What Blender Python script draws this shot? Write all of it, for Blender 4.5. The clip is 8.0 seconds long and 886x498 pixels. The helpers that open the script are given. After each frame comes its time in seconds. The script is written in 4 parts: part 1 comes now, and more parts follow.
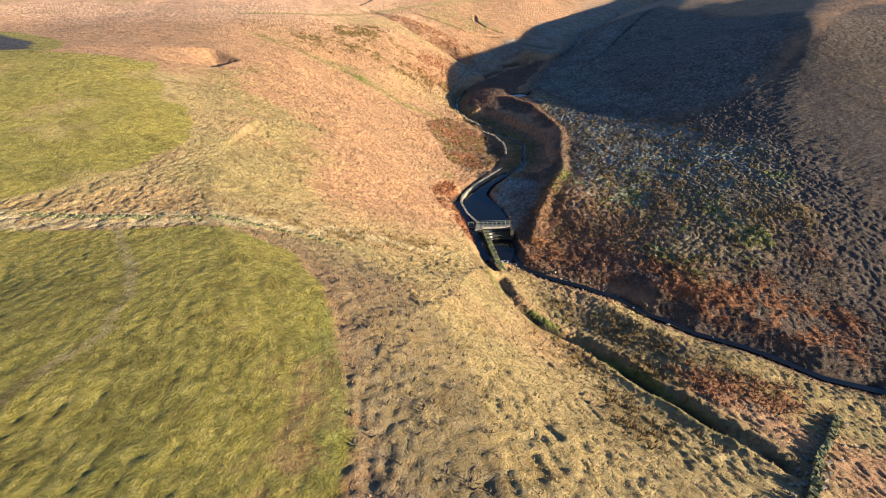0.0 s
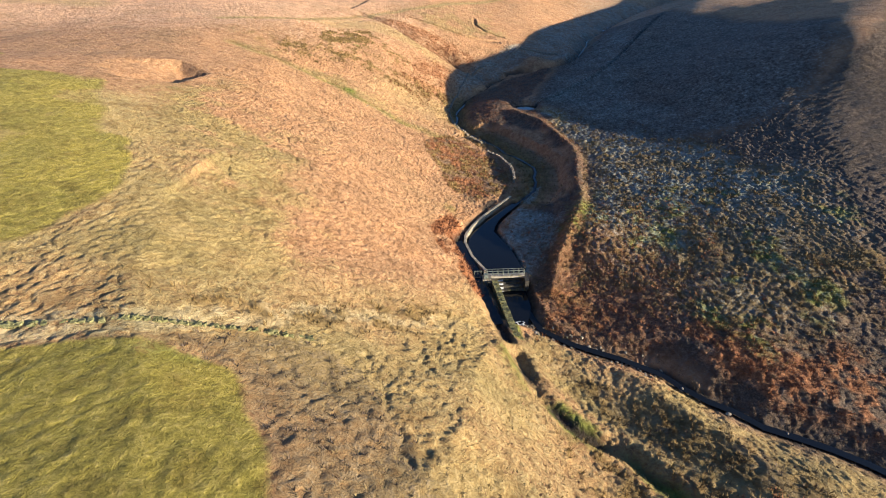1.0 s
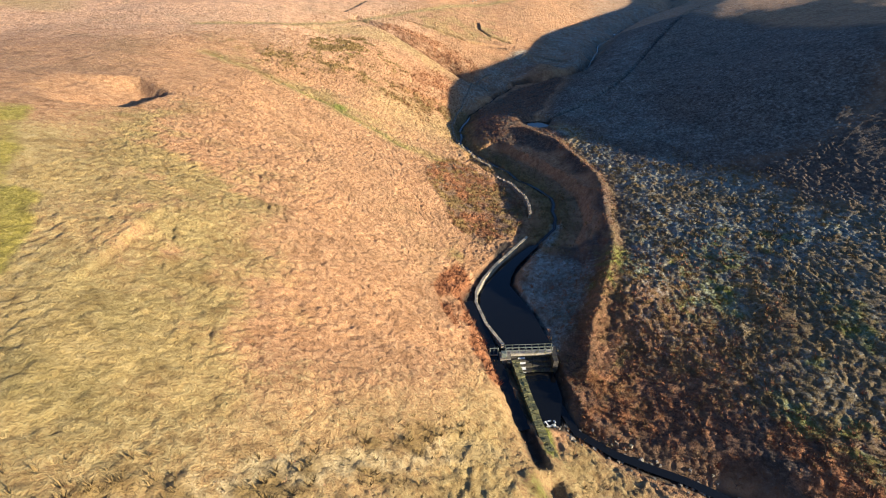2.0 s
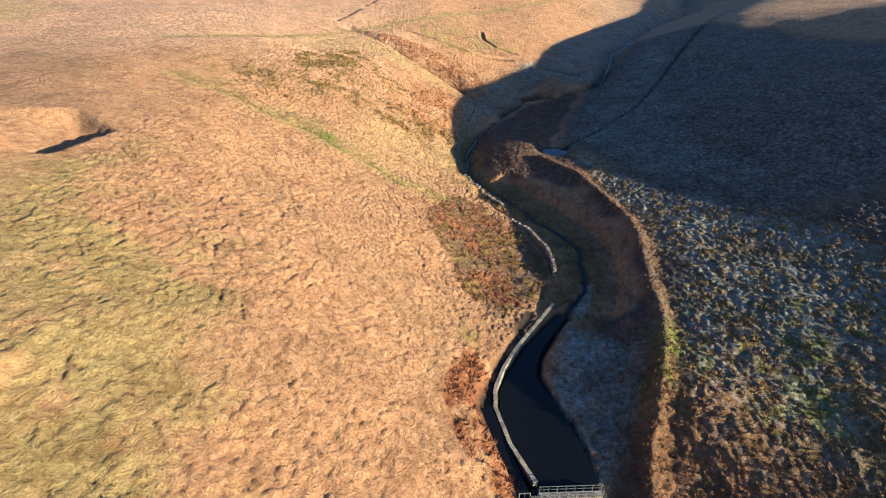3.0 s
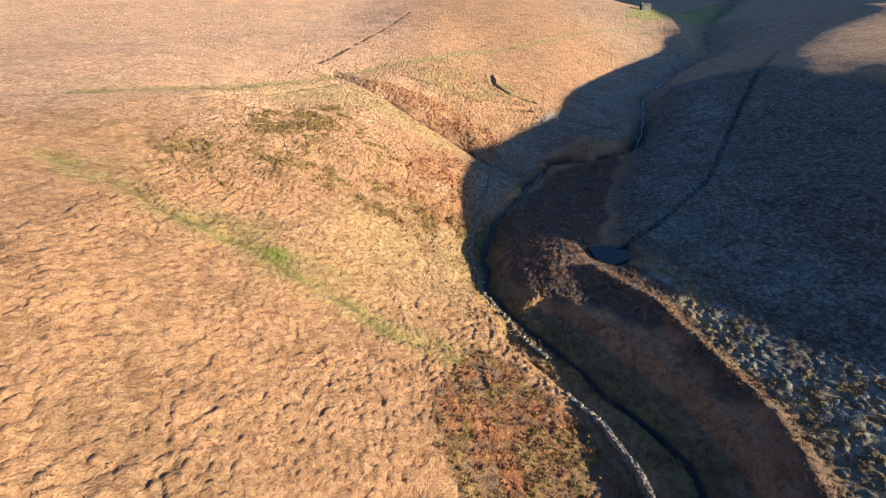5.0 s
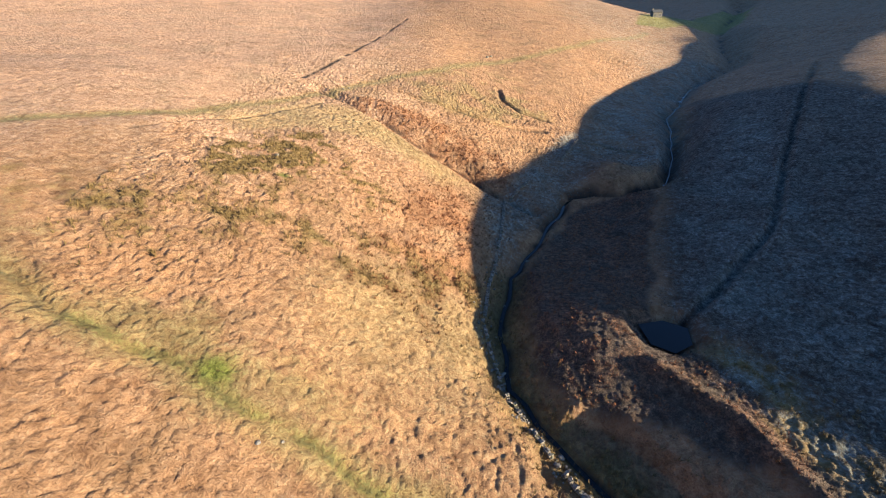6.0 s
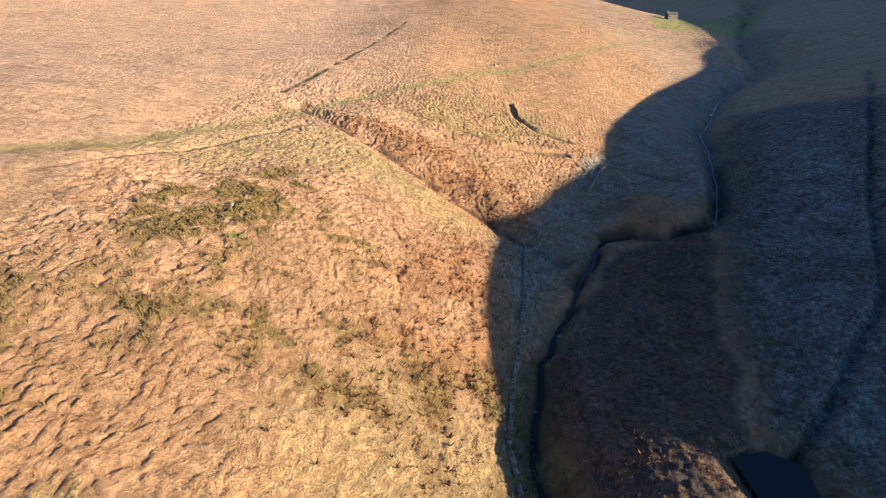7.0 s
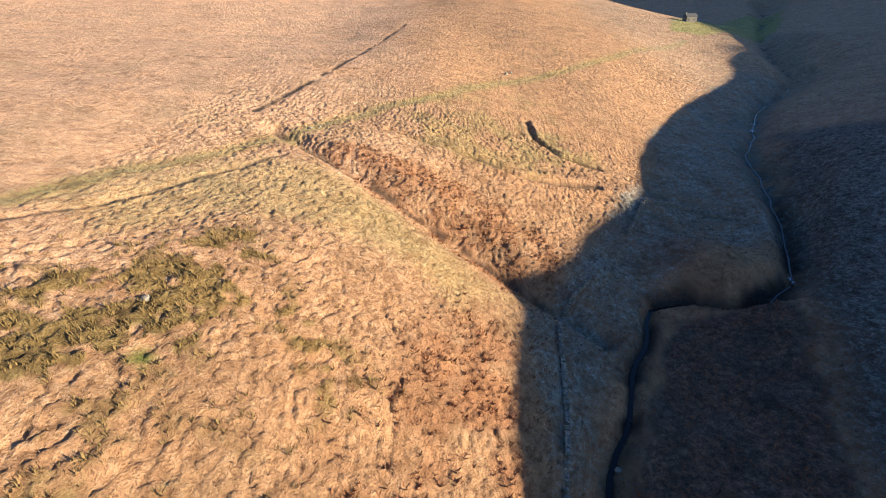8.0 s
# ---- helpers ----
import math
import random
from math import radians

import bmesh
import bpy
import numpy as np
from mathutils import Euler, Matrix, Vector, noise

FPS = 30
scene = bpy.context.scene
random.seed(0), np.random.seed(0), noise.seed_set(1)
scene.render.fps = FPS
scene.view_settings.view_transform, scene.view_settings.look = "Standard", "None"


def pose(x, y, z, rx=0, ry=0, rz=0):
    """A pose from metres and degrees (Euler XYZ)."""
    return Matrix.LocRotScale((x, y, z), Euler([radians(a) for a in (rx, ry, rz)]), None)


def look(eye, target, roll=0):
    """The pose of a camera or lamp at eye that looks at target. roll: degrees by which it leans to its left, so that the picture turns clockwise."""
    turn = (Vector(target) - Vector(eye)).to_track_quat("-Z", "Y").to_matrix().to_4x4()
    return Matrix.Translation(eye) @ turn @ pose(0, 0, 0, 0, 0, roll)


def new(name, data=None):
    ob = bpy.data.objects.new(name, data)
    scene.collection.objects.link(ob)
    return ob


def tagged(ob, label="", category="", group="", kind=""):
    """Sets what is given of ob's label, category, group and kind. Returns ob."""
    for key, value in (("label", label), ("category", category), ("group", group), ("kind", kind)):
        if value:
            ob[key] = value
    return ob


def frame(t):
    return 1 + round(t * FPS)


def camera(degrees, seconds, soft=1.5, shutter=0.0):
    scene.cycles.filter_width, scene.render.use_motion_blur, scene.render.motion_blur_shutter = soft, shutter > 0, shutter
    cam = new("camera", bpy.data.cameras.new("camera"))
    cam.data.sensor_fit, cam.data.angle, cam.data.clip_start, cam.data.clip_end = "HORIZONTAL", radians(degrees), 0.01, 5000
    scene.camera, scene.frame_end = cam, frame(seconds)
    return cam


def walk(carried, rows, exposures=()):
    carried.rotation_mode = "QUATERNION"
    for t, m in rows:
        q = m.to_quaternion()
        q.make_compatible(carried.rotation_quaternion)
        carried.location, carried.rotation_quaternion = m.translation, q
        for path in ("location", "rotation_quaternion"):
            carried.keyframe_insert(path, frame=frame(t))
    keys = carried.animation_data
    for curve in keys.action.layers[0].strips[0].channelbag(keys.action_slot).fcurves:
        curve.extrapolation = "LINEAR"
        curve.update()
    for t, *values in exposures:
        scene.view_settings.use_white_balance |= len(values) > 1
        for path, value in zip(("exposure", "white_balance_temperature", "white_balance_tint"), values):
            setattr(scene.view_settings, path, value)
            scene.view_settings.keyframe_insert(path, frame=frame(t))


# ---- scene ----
cam = camera(89.0, 8.0, 1.0)
PATH = [
    (0, (1.095, -3.818, 46.089), (1.064, -2.13, 45.018), -2.2),
    (0.5, (0.642, 4.833, 46.008), (0.617, 6.522, 44.936), -2.2),
    (1, (0.25, 13.775, 45.799), (0.235, 15.465, 44.729), -2.1),
    (1.5, (-0.131, 22.744, 45.771), (-0.144, 24.434, 44.701), -2.0),
    (1.7, (-0.37, 26.446, 45.717), (-0.381, 28.135, 44.647), -2.0),
    (2.8, (-1.576, 47.604, 46.34), (-1.582, 49.292, 45.268), -2.2),
    (3, (-1.751, 51.488, 46.316), (-1.755, 53.183, 45.255), -2.1),
    (3.5, (-2.185, 61.148, 46.308), (-2.186, 62.869, 45.288), -2.1),
    (4, (-2.293, 71.369, 46.239), (-2.287, 73.096, 45.231), -2.1),
    (4.5, (-2.75, 81.785, 46.304), (-2.74, 83.524, 45.317), -1.9),
    (4.7, (-2.923, 85.907, 46.308), (-2.912, 87.652, 45.331), -1.9),
    (5.8, (-3.975, 109.604, 46.469), (-3.95, 111.363, 45.518), -1.7),
    (6, (-4.033, 113.95, 46.405), (-4.008, 115.711, 45.456), -1.7),
    (6.5, (-4.289, 124.904, 46.336), (-4.262, 126.666, 45.391), -1.7),
    (7, (-4.593, 135.968, 46.307), (-4.565, 137.732, 45.365), -1.7),
    (7.5, (-4.858, 146.865, 46.316), (-4.831, 148.631, 45.378), -1.7),
    (8, (-5.153, 157.6, 46.383), (-5.126, 159.366, 45.445), -1.7),
]
walk(cam, [(t, look(eye, target, roll)) for t, eye, target, roll in PATH])

# ---- light ----
SUN_AZ, SUN_UP = -20.0, 8.8
sun_way = Vector((math.cos(radians(SUN_UP)) * math.cos(radians(SUN_AZ)),
                  math.cos(radians(SUN_UP)) * math.sin(radians(SUN_AZ)), math.sin(radians(SUN_UP))))
sun = new("sun", bpy.data.lights.new("sun", "SUN"))
sun.data.energy, sun.data.angle, sun.data.color = 5.0, radians(0.6), (1.0, 0.85, 0.64)
sun.matrix_world = look(sun_way * 500, (0, 0, 0))
world = bpy.data.worlds.new("sky")
scene.world = world
world.use_nodes = True
wn = world.node_tree.nodes
sky = wn.new("ShaderNodeTexSky")
sky.sky_type, sky.sun_disc = "NISHITA", False
sky.sun_elevation, sky.sun_rotation = radians(SUN_UP), radians(90 - SUN_AZ)
sky.ozone_density = 3.0
wn["Background"].inputs["Strength"].default_value = 0.070
clear_blue = wn.new("ShaderNodeMix")
clear_blue.data_type, clear_blue.blend_type = "RGBA", "MULTIPLY"
clear_blue.inputs[0].default_value = 1.0
clear_blue.inputs[7].default_value = (0.70, 0.92, 1.28, 1)
world.node_tree.links.new(sky.outputs["Color"], clear_blue.inputs[6])
world.node_tree.links.new(clear_blue.outputs[2], wn["Background"].inputs["Color"])
scene.view_settings.exposure = 1.84


# ---- materials ----
def shader(name, rough=0.9, metal=0.0):
    """A fresh node material with its Principled shader."""
    m = bpy.data.materials.new(name)
    m.use_nodes = True
    b = m.node_tree.nodes["Principled BSDF"]
    b.inputs["Roughness"].default_value, b.inputs["Metallic"].default_value = rough, metal
    b.inputs["Specular IOR Level"].default_value = 0.25
    return m, m.node_tree, b


def noise_node(tree, scale, detail=4.0, rough=0.6, vector=None, distort=0.0):
    n = tree.nodes.new("ShaderNodeTexNoise")
    n.inputs["Scale"].default_value, n.inputs["Detail"].default_value = scale, detail
    n.inputs["Roughness"].default_value, n.inputs["Distortion"].default_value = rough, distort
    if vector is not None:
        tree.links.new(vector, n.inputs["Vector"])
    return n.outputs["Fac"]


def ramp(tree, fac, stops):
    r = tree.nodes.new("ShaderNodeValToRGB")
    while len(r.color_ramp.elements) < len(stops):
        r.color_ramp.elements.new(0.5)
    for e, (p, c) in zip(r.color_ramp.elements, stops):
        e.position, e.color = p, (*c, 1.0) if len(c) == 3 else c
    tree.links.new(fac, r.inputs["Fac"])
    return r.outputs["Color"]


def mix(tree, fac, a, b, blend="MIX"):
    n = tree.nodes.new("ShaderNodeMix")
    n.data_type, n.blend_type = "RGBA", blend
    for key, v in (("Factor", fac), ("A", a), ("B", b)):
        s = [i for i in n.inputs if i.name == key and i.enabled][0]
        if isinstance(v, (int, float)):
            s.default_value = v
        elif isinstance(v, tuple):
            s.default_value = (*v, 1.0)
        else:
            tree.links.new(v, s)
    return [o for o in n.outputs if o.enabled][0]


def maths(tree, op, a, b=0.0, clamp=False):
    n = tree.nodes.new("ShaderNodeMath")
    n.operation, n.use_clamp = op, clamp
    for s, v in zip(n.inputs, (a, b)):
        if isinstance(v, (int, float)):
            s.default_value = v
        else:
            tree.links.new(v, s)
    return n.outputs[0]


def place(tree, stretch=(1, 1, 1), turn=0.0):
    g = tree.nodes.new("ShaderNodeTexCoord")
    m = tree.nodes.new("ShaderNodeMapping")
    m.inputs["Scale"].default_value = stretch
    m.inputs["Rotation"].default_value = (0, 0, radians(turn))
    tree.links.new(g.outputs["Object"], m.inputs["Vector"])
    return m.outputs["Vector"]


def relief(tree, bsdf, height, strength, distance):
    b = tree.nodes.new("ShaderNodeBump")
    b.inputs["Strength"].default_value, b.inputs["Distance"].default_value = strength, distance
    tree.links.new(height, b.inputs["Height"])
    tree.links.new(b.outputs["Normal"], bsdf.inputs["Normal"])


def layer(tree, name):
    a = tree.nodes.new("ShaderNodeAttribute")
    a.attribute_name = name
    return a.outputs["Fac"]


# colours of each kind of cover: dark root, mean, pale tip
COVER = {
    "moor": ((0.205, 0.108, 0.056), (0.368, 0.209, 0.109), (0.50, 0.316, 0.183)),
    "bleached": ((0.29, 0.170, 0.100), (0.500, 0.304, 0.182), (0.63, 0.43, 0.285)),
    "straw": ((0.205, 0.142, 0.050), (0.345, 0.258, 0.110), (0.48, 0.370, 0.190)),
    "pale": ((0.25, 0.190, 0.095), (0.440, 0.345, 0.185), (0.56, 0.46, 0.28)),
    "olive": ((0.150, 0.110, 0.040), (0.285, 0.212, 0.086), (0.41, 0.320, 0.150)),
    "pasture": ((0.130, 0.112, 0.018), (0.250, 0.212, 0.044), (0.39, 0.320, 0.095)),
    "heath": ((0.040, 0.028, 0.021), (0.112, 0.080, 0.057), (0.22, 0.165, 0.120)),
    "bracken": ((0.105, 0.040, 0.018), (0.265, 0.108, 0.047), (0.42, 0.205, 0.098)),
    "rush": ((0.080, 0.052, 0.018), (0.190, 0.125, 0.045), (0.31, 0.22, 0.095)),
    "moss": ((0.060, 0.080, 0.014), (0.150, 0.165, 0.030), (0.25, 0.26, 0.07)),
    # bare peat, and the dark put into ditches and gorge for their shade
    "bare_and_shade": ((0.016, 0.013, 0.010), (0.036, 0.028, 0.022), (0.085, 0.066, 0.050)),
    "path": ((0.16, 0.122, 0.062), (0.27, 0.210, 0.105), (0.38, 0.30, 0.17)),
    # rime, also used as the cold tint of shaded ground
    "frost": ((0.12, 0.140, 0.118), (0.250, 0.285, 0.250), (0.44, 0.485, 0.445)),
    "tarmac": ((0.035, 0.035, 0.038), (0.05, 0.05, 0.053), (0.07, 0.07, 0.072)),
}
ORDER = ("bleached", "straw", "pale", "olive", "heath", "pasture", "bracken", "rush", "moss", "path", "bare_and_shade", "frost", "tarmac")


def ground_material():
    m, t, b = shader("moorland", 0.95)
    v = place(t)
    tuft = noise_node(t, 1.25, 6, 0.72, v, 0.4)
    wide = noise_node(t, 0.085, 5, 0.6, v, 0.6)
    fine = noise_node(t, 5.0, 4, 0.75, v)
    grain = maths(t, "ADD", maths(t, "MULTIPLY", tuft, 0.6), maths(t, "MULTIPLY", fine, 0.4))
    colour = None
    for name in ("moor",) + ORDER:
        dark, mean, pale = COVER[name]
        c = ramp(t, grain, [(0.36, dark), (0.50, mean), (0.64, pale)])
        if colour is None:
            colour = c
        else:
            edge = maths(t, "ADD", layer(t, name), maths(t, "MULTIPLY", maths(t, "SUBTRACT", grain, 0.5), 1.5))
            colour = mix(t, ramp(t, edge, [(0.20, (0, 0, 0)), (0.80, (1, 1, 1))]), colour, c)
    tint = ramp(t, wide, [(0.30, (0.82, 0.86, 0.84)), (0.50, (1, 1, 1)), (0.72, (1.12, 1.08, 1.02))])
    colour = mix(t, 1.0, colour, tint, "MULTIPLY")
    patch = noise_node(t, 0.30, 4, 0.6, v, 1.0)
    colour = mix(t, 1.0, colour, ramp(t, patch, [(0.34, (0.74, 0.70, 0.66)), (0.5, (1, 1, 1)), (0.66, (1.16, 1.14, 1.10))]), "MULTIPLY")
    t.links.new(colour, b.inputs["Base Color"])
    # rounded tussocks where the sheet is too wide-meshed to carry them
    lump = t.nodes.new("ShaderNodeTexVoronoi")
    lump.inputs["Scale"].default_value = 0.8
    t.links.new(v, lump.inputs["Vector"])
    crown = maths(t, "MULTIPLY", maths(t, "MULTIPLY", lump.outputs["Distance"], lump.outputs["Distance"]), -0.6)
    rise = maths(t, "ADD", maths(t, "MULTIPLY", grain, 1.0), maths(t, "MULTIPLY", crown, layer(t, "distant")))
    relief(t, b, rise, 1.0, 1.0)
    return m


def plain_stuff(name, cover, rough=0.9):
    """Leaf and stalk colour that varies from clump to clump."""
    m, t, b = shader(name, rough)
    dark, mean, pale = COVER[cover]
    g = t.nodes.new("ShaderNodeNewGeometry")
    c = ramp(t, g.outputs["Random Per Island"], [(0.0, tuple((a + b) / 2 for a, b in zip(dark, mean))), (1.0, mean)])
    t.links.new(mix(t, 0.35, c, ramp(t, noise_node(t, 3.0, 3, 0.6, place(t)), [(0.3, dark), (0.7, pale)])), b.inputs["Base Color"])
    return m


def stone_material(name, tones, scale=5.0):
    m, t, b = shader(name, 0.9)
    v = place(t)
    n = noise_node(t, scale, 6, 0.7, v)
    g = t.nodes.new("ShaderNodeObjectInfo")
    i = t.nodes.new("ShaderNodeNewGeometry")
    c = ramp(t, n, [(0.3, tones[0]), (0.5, tones[1]), (0.72, tones[2])])
    pick = maths(t, "FRACT", maths(t, "ADD", g.outputs["Random"], i.outputs["Random Per Island"]))
    c = mix(t, 1.0, c, ramp(t, pick, [(0.0, (0.65, 0.66, 0.68)), (1.0, (1.15, 1.1, 1.0))]), "MULTIPLY")
    moss = ramp(t, noise_node(t, 1.3, 4, 0.6, v), [(0.52, (0, 0, 0)), (0.66, (1, 1, 1))])
    c = mix(t, maths(t, "MULTIPLY", moss, 0.55), c, (0.11, 0.11, 0.035))
    t.links.new(c, b.inputs["Base Color"])
    relief(t, b, noise_node(t, scale * 2.5, 5, 0.7, v), 0.7, 0.04)
    return m


def water_material():
    m, t, b = shader("peaty_water", 0.06)
    b.inputs["Base Color"].default_value = (0.006, 0.007, 0.008, 1)
    b.inputs["Specular IOR Level"].default_value = 0.5
    b.inputs["IOR"].default_value = 1.33
    relief(t, b, noise_node(t, 2.2, 3, 0.5, place(t)), 0.10, 0.05)
    return m


GROUND = ground_material()
STONE = stone_material("gritstone", ((0.10, 0.09, 0.08), (0.24, 0.215, 0.18), (0.42, 0.385, 0.32)))
COPING = stone_material("coping_stone", ((0.18, 0.16, 0.12), (0.33, 0.30, 0.235), (0.48, 0.44, 0.365)))
MOSSY = stone_material("mossy_stone", ((0.06, 0.06, 0.03), (0.15, 0.15, 0.07), (0.30, 0.29, 0.15)))
WET_STONE = stone_material("wet_stone", ((0.025, 0.024, 0.022), (0.06, 0.056, 0.05), (0.13, 0.12, 0.11)))
CONCRETE = stone_material("weathered_concrete", ((0.17, 0.16, 0.145), (0.30, 0.285, 0.255), (0.44, 0.42, 0.38)), 2.0)
WATER = water_material()
RUSH = plain_stuff("rush_stalks", "rush")
FERN = plain_stuff("dead_bracken", "bracken")
STRAW = plain_stuff("dry_grass", "straw")
MOOR = plain_stuff("moor_grass", "moor")
HEATHER = plain_stuff("dead_heather", "heath")
OLIVE = plain_stuff("green_grass", "olive")
WOOD = stone_material("weathered_timber", ((0.12, 0.10, 0.08), (0.22, 0.19, 0.155), (0.34, 0.30, 0.25)), 7.0)
STEEL = stone_material("painted_steel", ((0.08, 0.10, 0.09), (0.16, 0.19, 0.17), (0.26, 0.30, 0.28)), 3.0)
FOAM = stone_material("white_water", ((0.45, 0.47, 0.5), (0.65, 0.67, 0.7), (0.8, 0.82, 0.85)), 6.0)
SLATE = stone_material("slate_roof", ((0.07, 0.07, 0.075), (0.12, 0.12, 0.125), (0.18, 0.18, 0.19)), 3.0)


# ---- the lie of the land ----
COLUMNS = (-170, -110, -70, -42, -20, 0, 16, 32, 52, 80, 115, 160, 220)
SECTIONS = {}


def section(y, *heights):
    """Heights of the open ground on one line across the valley, at COLUMNS."""
    SECTIONS[y] = heights


section(-30, 26.2, 27.3, 28.5, 30.0, 31.2, 31.1, 28.4, 21.5, 12.6, 2.3, -7.4, -17.3, -29.4)
section(10, 31.3, 29.4, 28.2, 27.5, 25.5, 22.3, 17.2, 10.4, 2.8, -1.2, -3.0, -3.6, -4.1)
section(40, 34.5, 31.3, 28.6, 24.6, 21.6, 13.4, 2.0, 0.2, -3.7, -2.9, 1.1, 5.5, 9.0)
section(70, 36.7, 33.2, 29.9, 25.1, 16.7, 4.7, -1.8, -1.2, 0.9, 3.4, 7.2, 11.5, 16.0)
section(100, 37.6, 34.0, 31.3, 23.5, 14.0, 2.8, -0.0, 1.7, 3.4, 7.2, 11.8, 17.0, 23.0)
section(130, 38.6, 33.6, 30.3, 23.4, 12.7, 4.5, 1.1, 3.5, 5.7, 12.2, 20.4, 26.0, 32.0)
section(160, 39.6, 33.5, 31.0, 23.0, 14.5, 5.1, 4.6, 5.8, 7.3, 16.0, 27.0, 31.5, 37.5)
section(190, 41.1, 35.5, 32.1, 27.0, 19.7, 9.9, 4.4, 5.3, 9.1, 14.4, 24.6, 32.0, 38.0)
section(220, 42.9, 37.9, 34.2, 27.7, 23.2, 14.7, 8.8, 5.5, 7.9, 16.0, 24.1, 31.5, 38.0)
section(250, 44.7, 38.9, 34.3, 29.9, 26.0, 21.8, 17.9, 13.5, 10.1, 15.9, 25.0, 28.4, 33.0)
section(290, 47.1, 40.7, 36.7, 34.2, 32.3, 29.8, 25.2, 21.9, 18.2, 11.9, 18.8, 28.1, 31.2)
section(340, 51.2, 44.6, 40.4, 37.8, 38.2, 37.1, 34.4, 32.7, 30.2, 24.7, 18.7, 23.9, 37.4)
section(420, 58.9, 53.0, 49.2, 47.5, 47.6, 48.0, 47.8, 46.8, 44.5, 39.5, 34.5, 31.1, 31.6)
section(520, 69.1, 63.8, 60.8, 59.6, 59.9, 61.4, 63.2, 63.7, 62.2, 58.0, 50.8, 39.7, 25.9)

def cardinal(knots, x):
    """Weights of a natural cubic spline through the knots at each x."""
    k = np.array(knots, float)
    n, h = len(k), np.diff(k)
    a, b = np.eye(n), np.zeros((n, n))
    for i in range(1, n - 1):
        a[i, i - 1:i + 2] = h[i - 1], 2 * (h[i - 1] + h[i]), h[i]
        b[i, i - 1:i + 2] = 6 / h[i - 1], -6 / h[i - 1] - 6 / h[i], 6 / h[i]
    m = np.linalg.solve(a, b)
    x = np.clip(np.asarray(x, float), k[0], k[-1])
    i = np.clip(np.searchsorted(k, x) - 1, 0, n - 2)
    d = h[i]
    p = (k[i + 1] - x) / d
    q = 1 - p
    e = np.eye(n)
    return (p[:, None] * e[i] + q[:, None] * e[i + 1] + ((p ** 3 - p) * d ** 2 / 6)[:, None] * m[i]
            + ((q ** 3 - q) * d ** 2 / 6)[:, None] * m[i + 1])


LATTICE = np.random.RandomState(7).rand(256, 256)


def value_noise(x, y, size, seed=0):
    """Smooth noise from -1 to 1 with lumps of about the given size."""
    turn = 0.6 + 2.399 * seed
    u = (x * math.cos(turn) - y * math.sin(turn)) / size + 17.3 * seed
    v = (x * math.sin(turn) + y * math.cos(turn)) / size + 41.7 * seed
    i, j = np.floor(u).astype(int), np.floor(v).astype(int)
    f, g = u - i, v - j
    f, g = f * f * (3 - 2 * f), g * g * (3 - 2 * g)
    at = lambda p, q: LATTICE[p & 255, q & 255]
    return 2 * ((at(i, j) * (1 - f) + at(i + 1, j) * f) * (1 - g) + (at(i, j + 1) * (1 - f) + at(i + 1, j + 1) * f) * g) - 1


def ramp01(x, lo, hi):
    s = np.clip((x - lo) / (hi - lo), 0, 1)
    return s * s * (3 - 2 * s)


def along(line, x, y):
    """Distance from a line of points, and the line's own further values there (third column onwards)."""
    line = np.array(line, float)
    lo, hi = line[:, :2].min(0) - 45, line[:, :2].max(0) + 45
    close = (x > lo[0]) & (x < hi[0]) & (y > lo[1]) & (y < hi[1])
    if not close.all():
        best, value = np.full(x.shape, 1e3), np.zeros(x.shape)
        if close.any():
            best[close], value[close] = along(line, x[close], y[close])
        return best, value
    best, value = np.full(x.shape, 1e9), np.zeros(x.shape)
    for a, b in zip(line[:-1], line[1:]):
        dx, dy = b[0] - a[0], b[1] - a[1]
        s = np.clip(((x - a[0]) * dx + (y - a[1]) * dy) / (dx * dx + dy * dy), 0, 1)
        d = np.hypot(x - a[0] - s * dx, y - a[1] - s * dy)
        near = d < best
        best = np.where(near, d, best)
        if line.shape[1] > 2:
            value = np.where(near, a[2] + s * (b[2] - a[2]), value)
    return best, value


def meander(line, step=2.4, swing=0.55):
    """The same line with small bends of its own."""
    out, k = [line[0]], 0
    for a, b in zip(line[:-1], line[1:]):
        a, b = np.array(a, float), np.array(b, float)
        d = np.hypot(*(b - a)[:2])
        n = max(1, int(d / step))
        for i in range(1, n + 1):
            k += 1
            p = a + (b - a) * i / n
            off = swing * math.sin(k * 1.7 + 1.3 * math.sin(k * 0.6)) * (0 if i == n and b is line[-1] else 1)
            p[:2] += off * np.array([-(b - a)[1], (b - a)[0]]) / max(d, 0.01)
            out.append(tuple(p))
    return out


def inside(ring, x, y):
    """Signed distance to a closed ring: positive inside."""
    odd = np.zeros(x.shape, bool)
    n = len(ring)
    for k in range(n):
        (ax, ay), (bx, by) = ring[k][:2], ring[(k + 1) % n][:2]
        if ay != by:
            odd ^= ((ay > y) != (by > y)) & (x < (bx - ax) * (y - ay) / (by - ay) + ax)
    d, _ = along([p[:2] for p in ring] + [ring[0][:2]], x, y)
    return np.where(odd, d, -d)


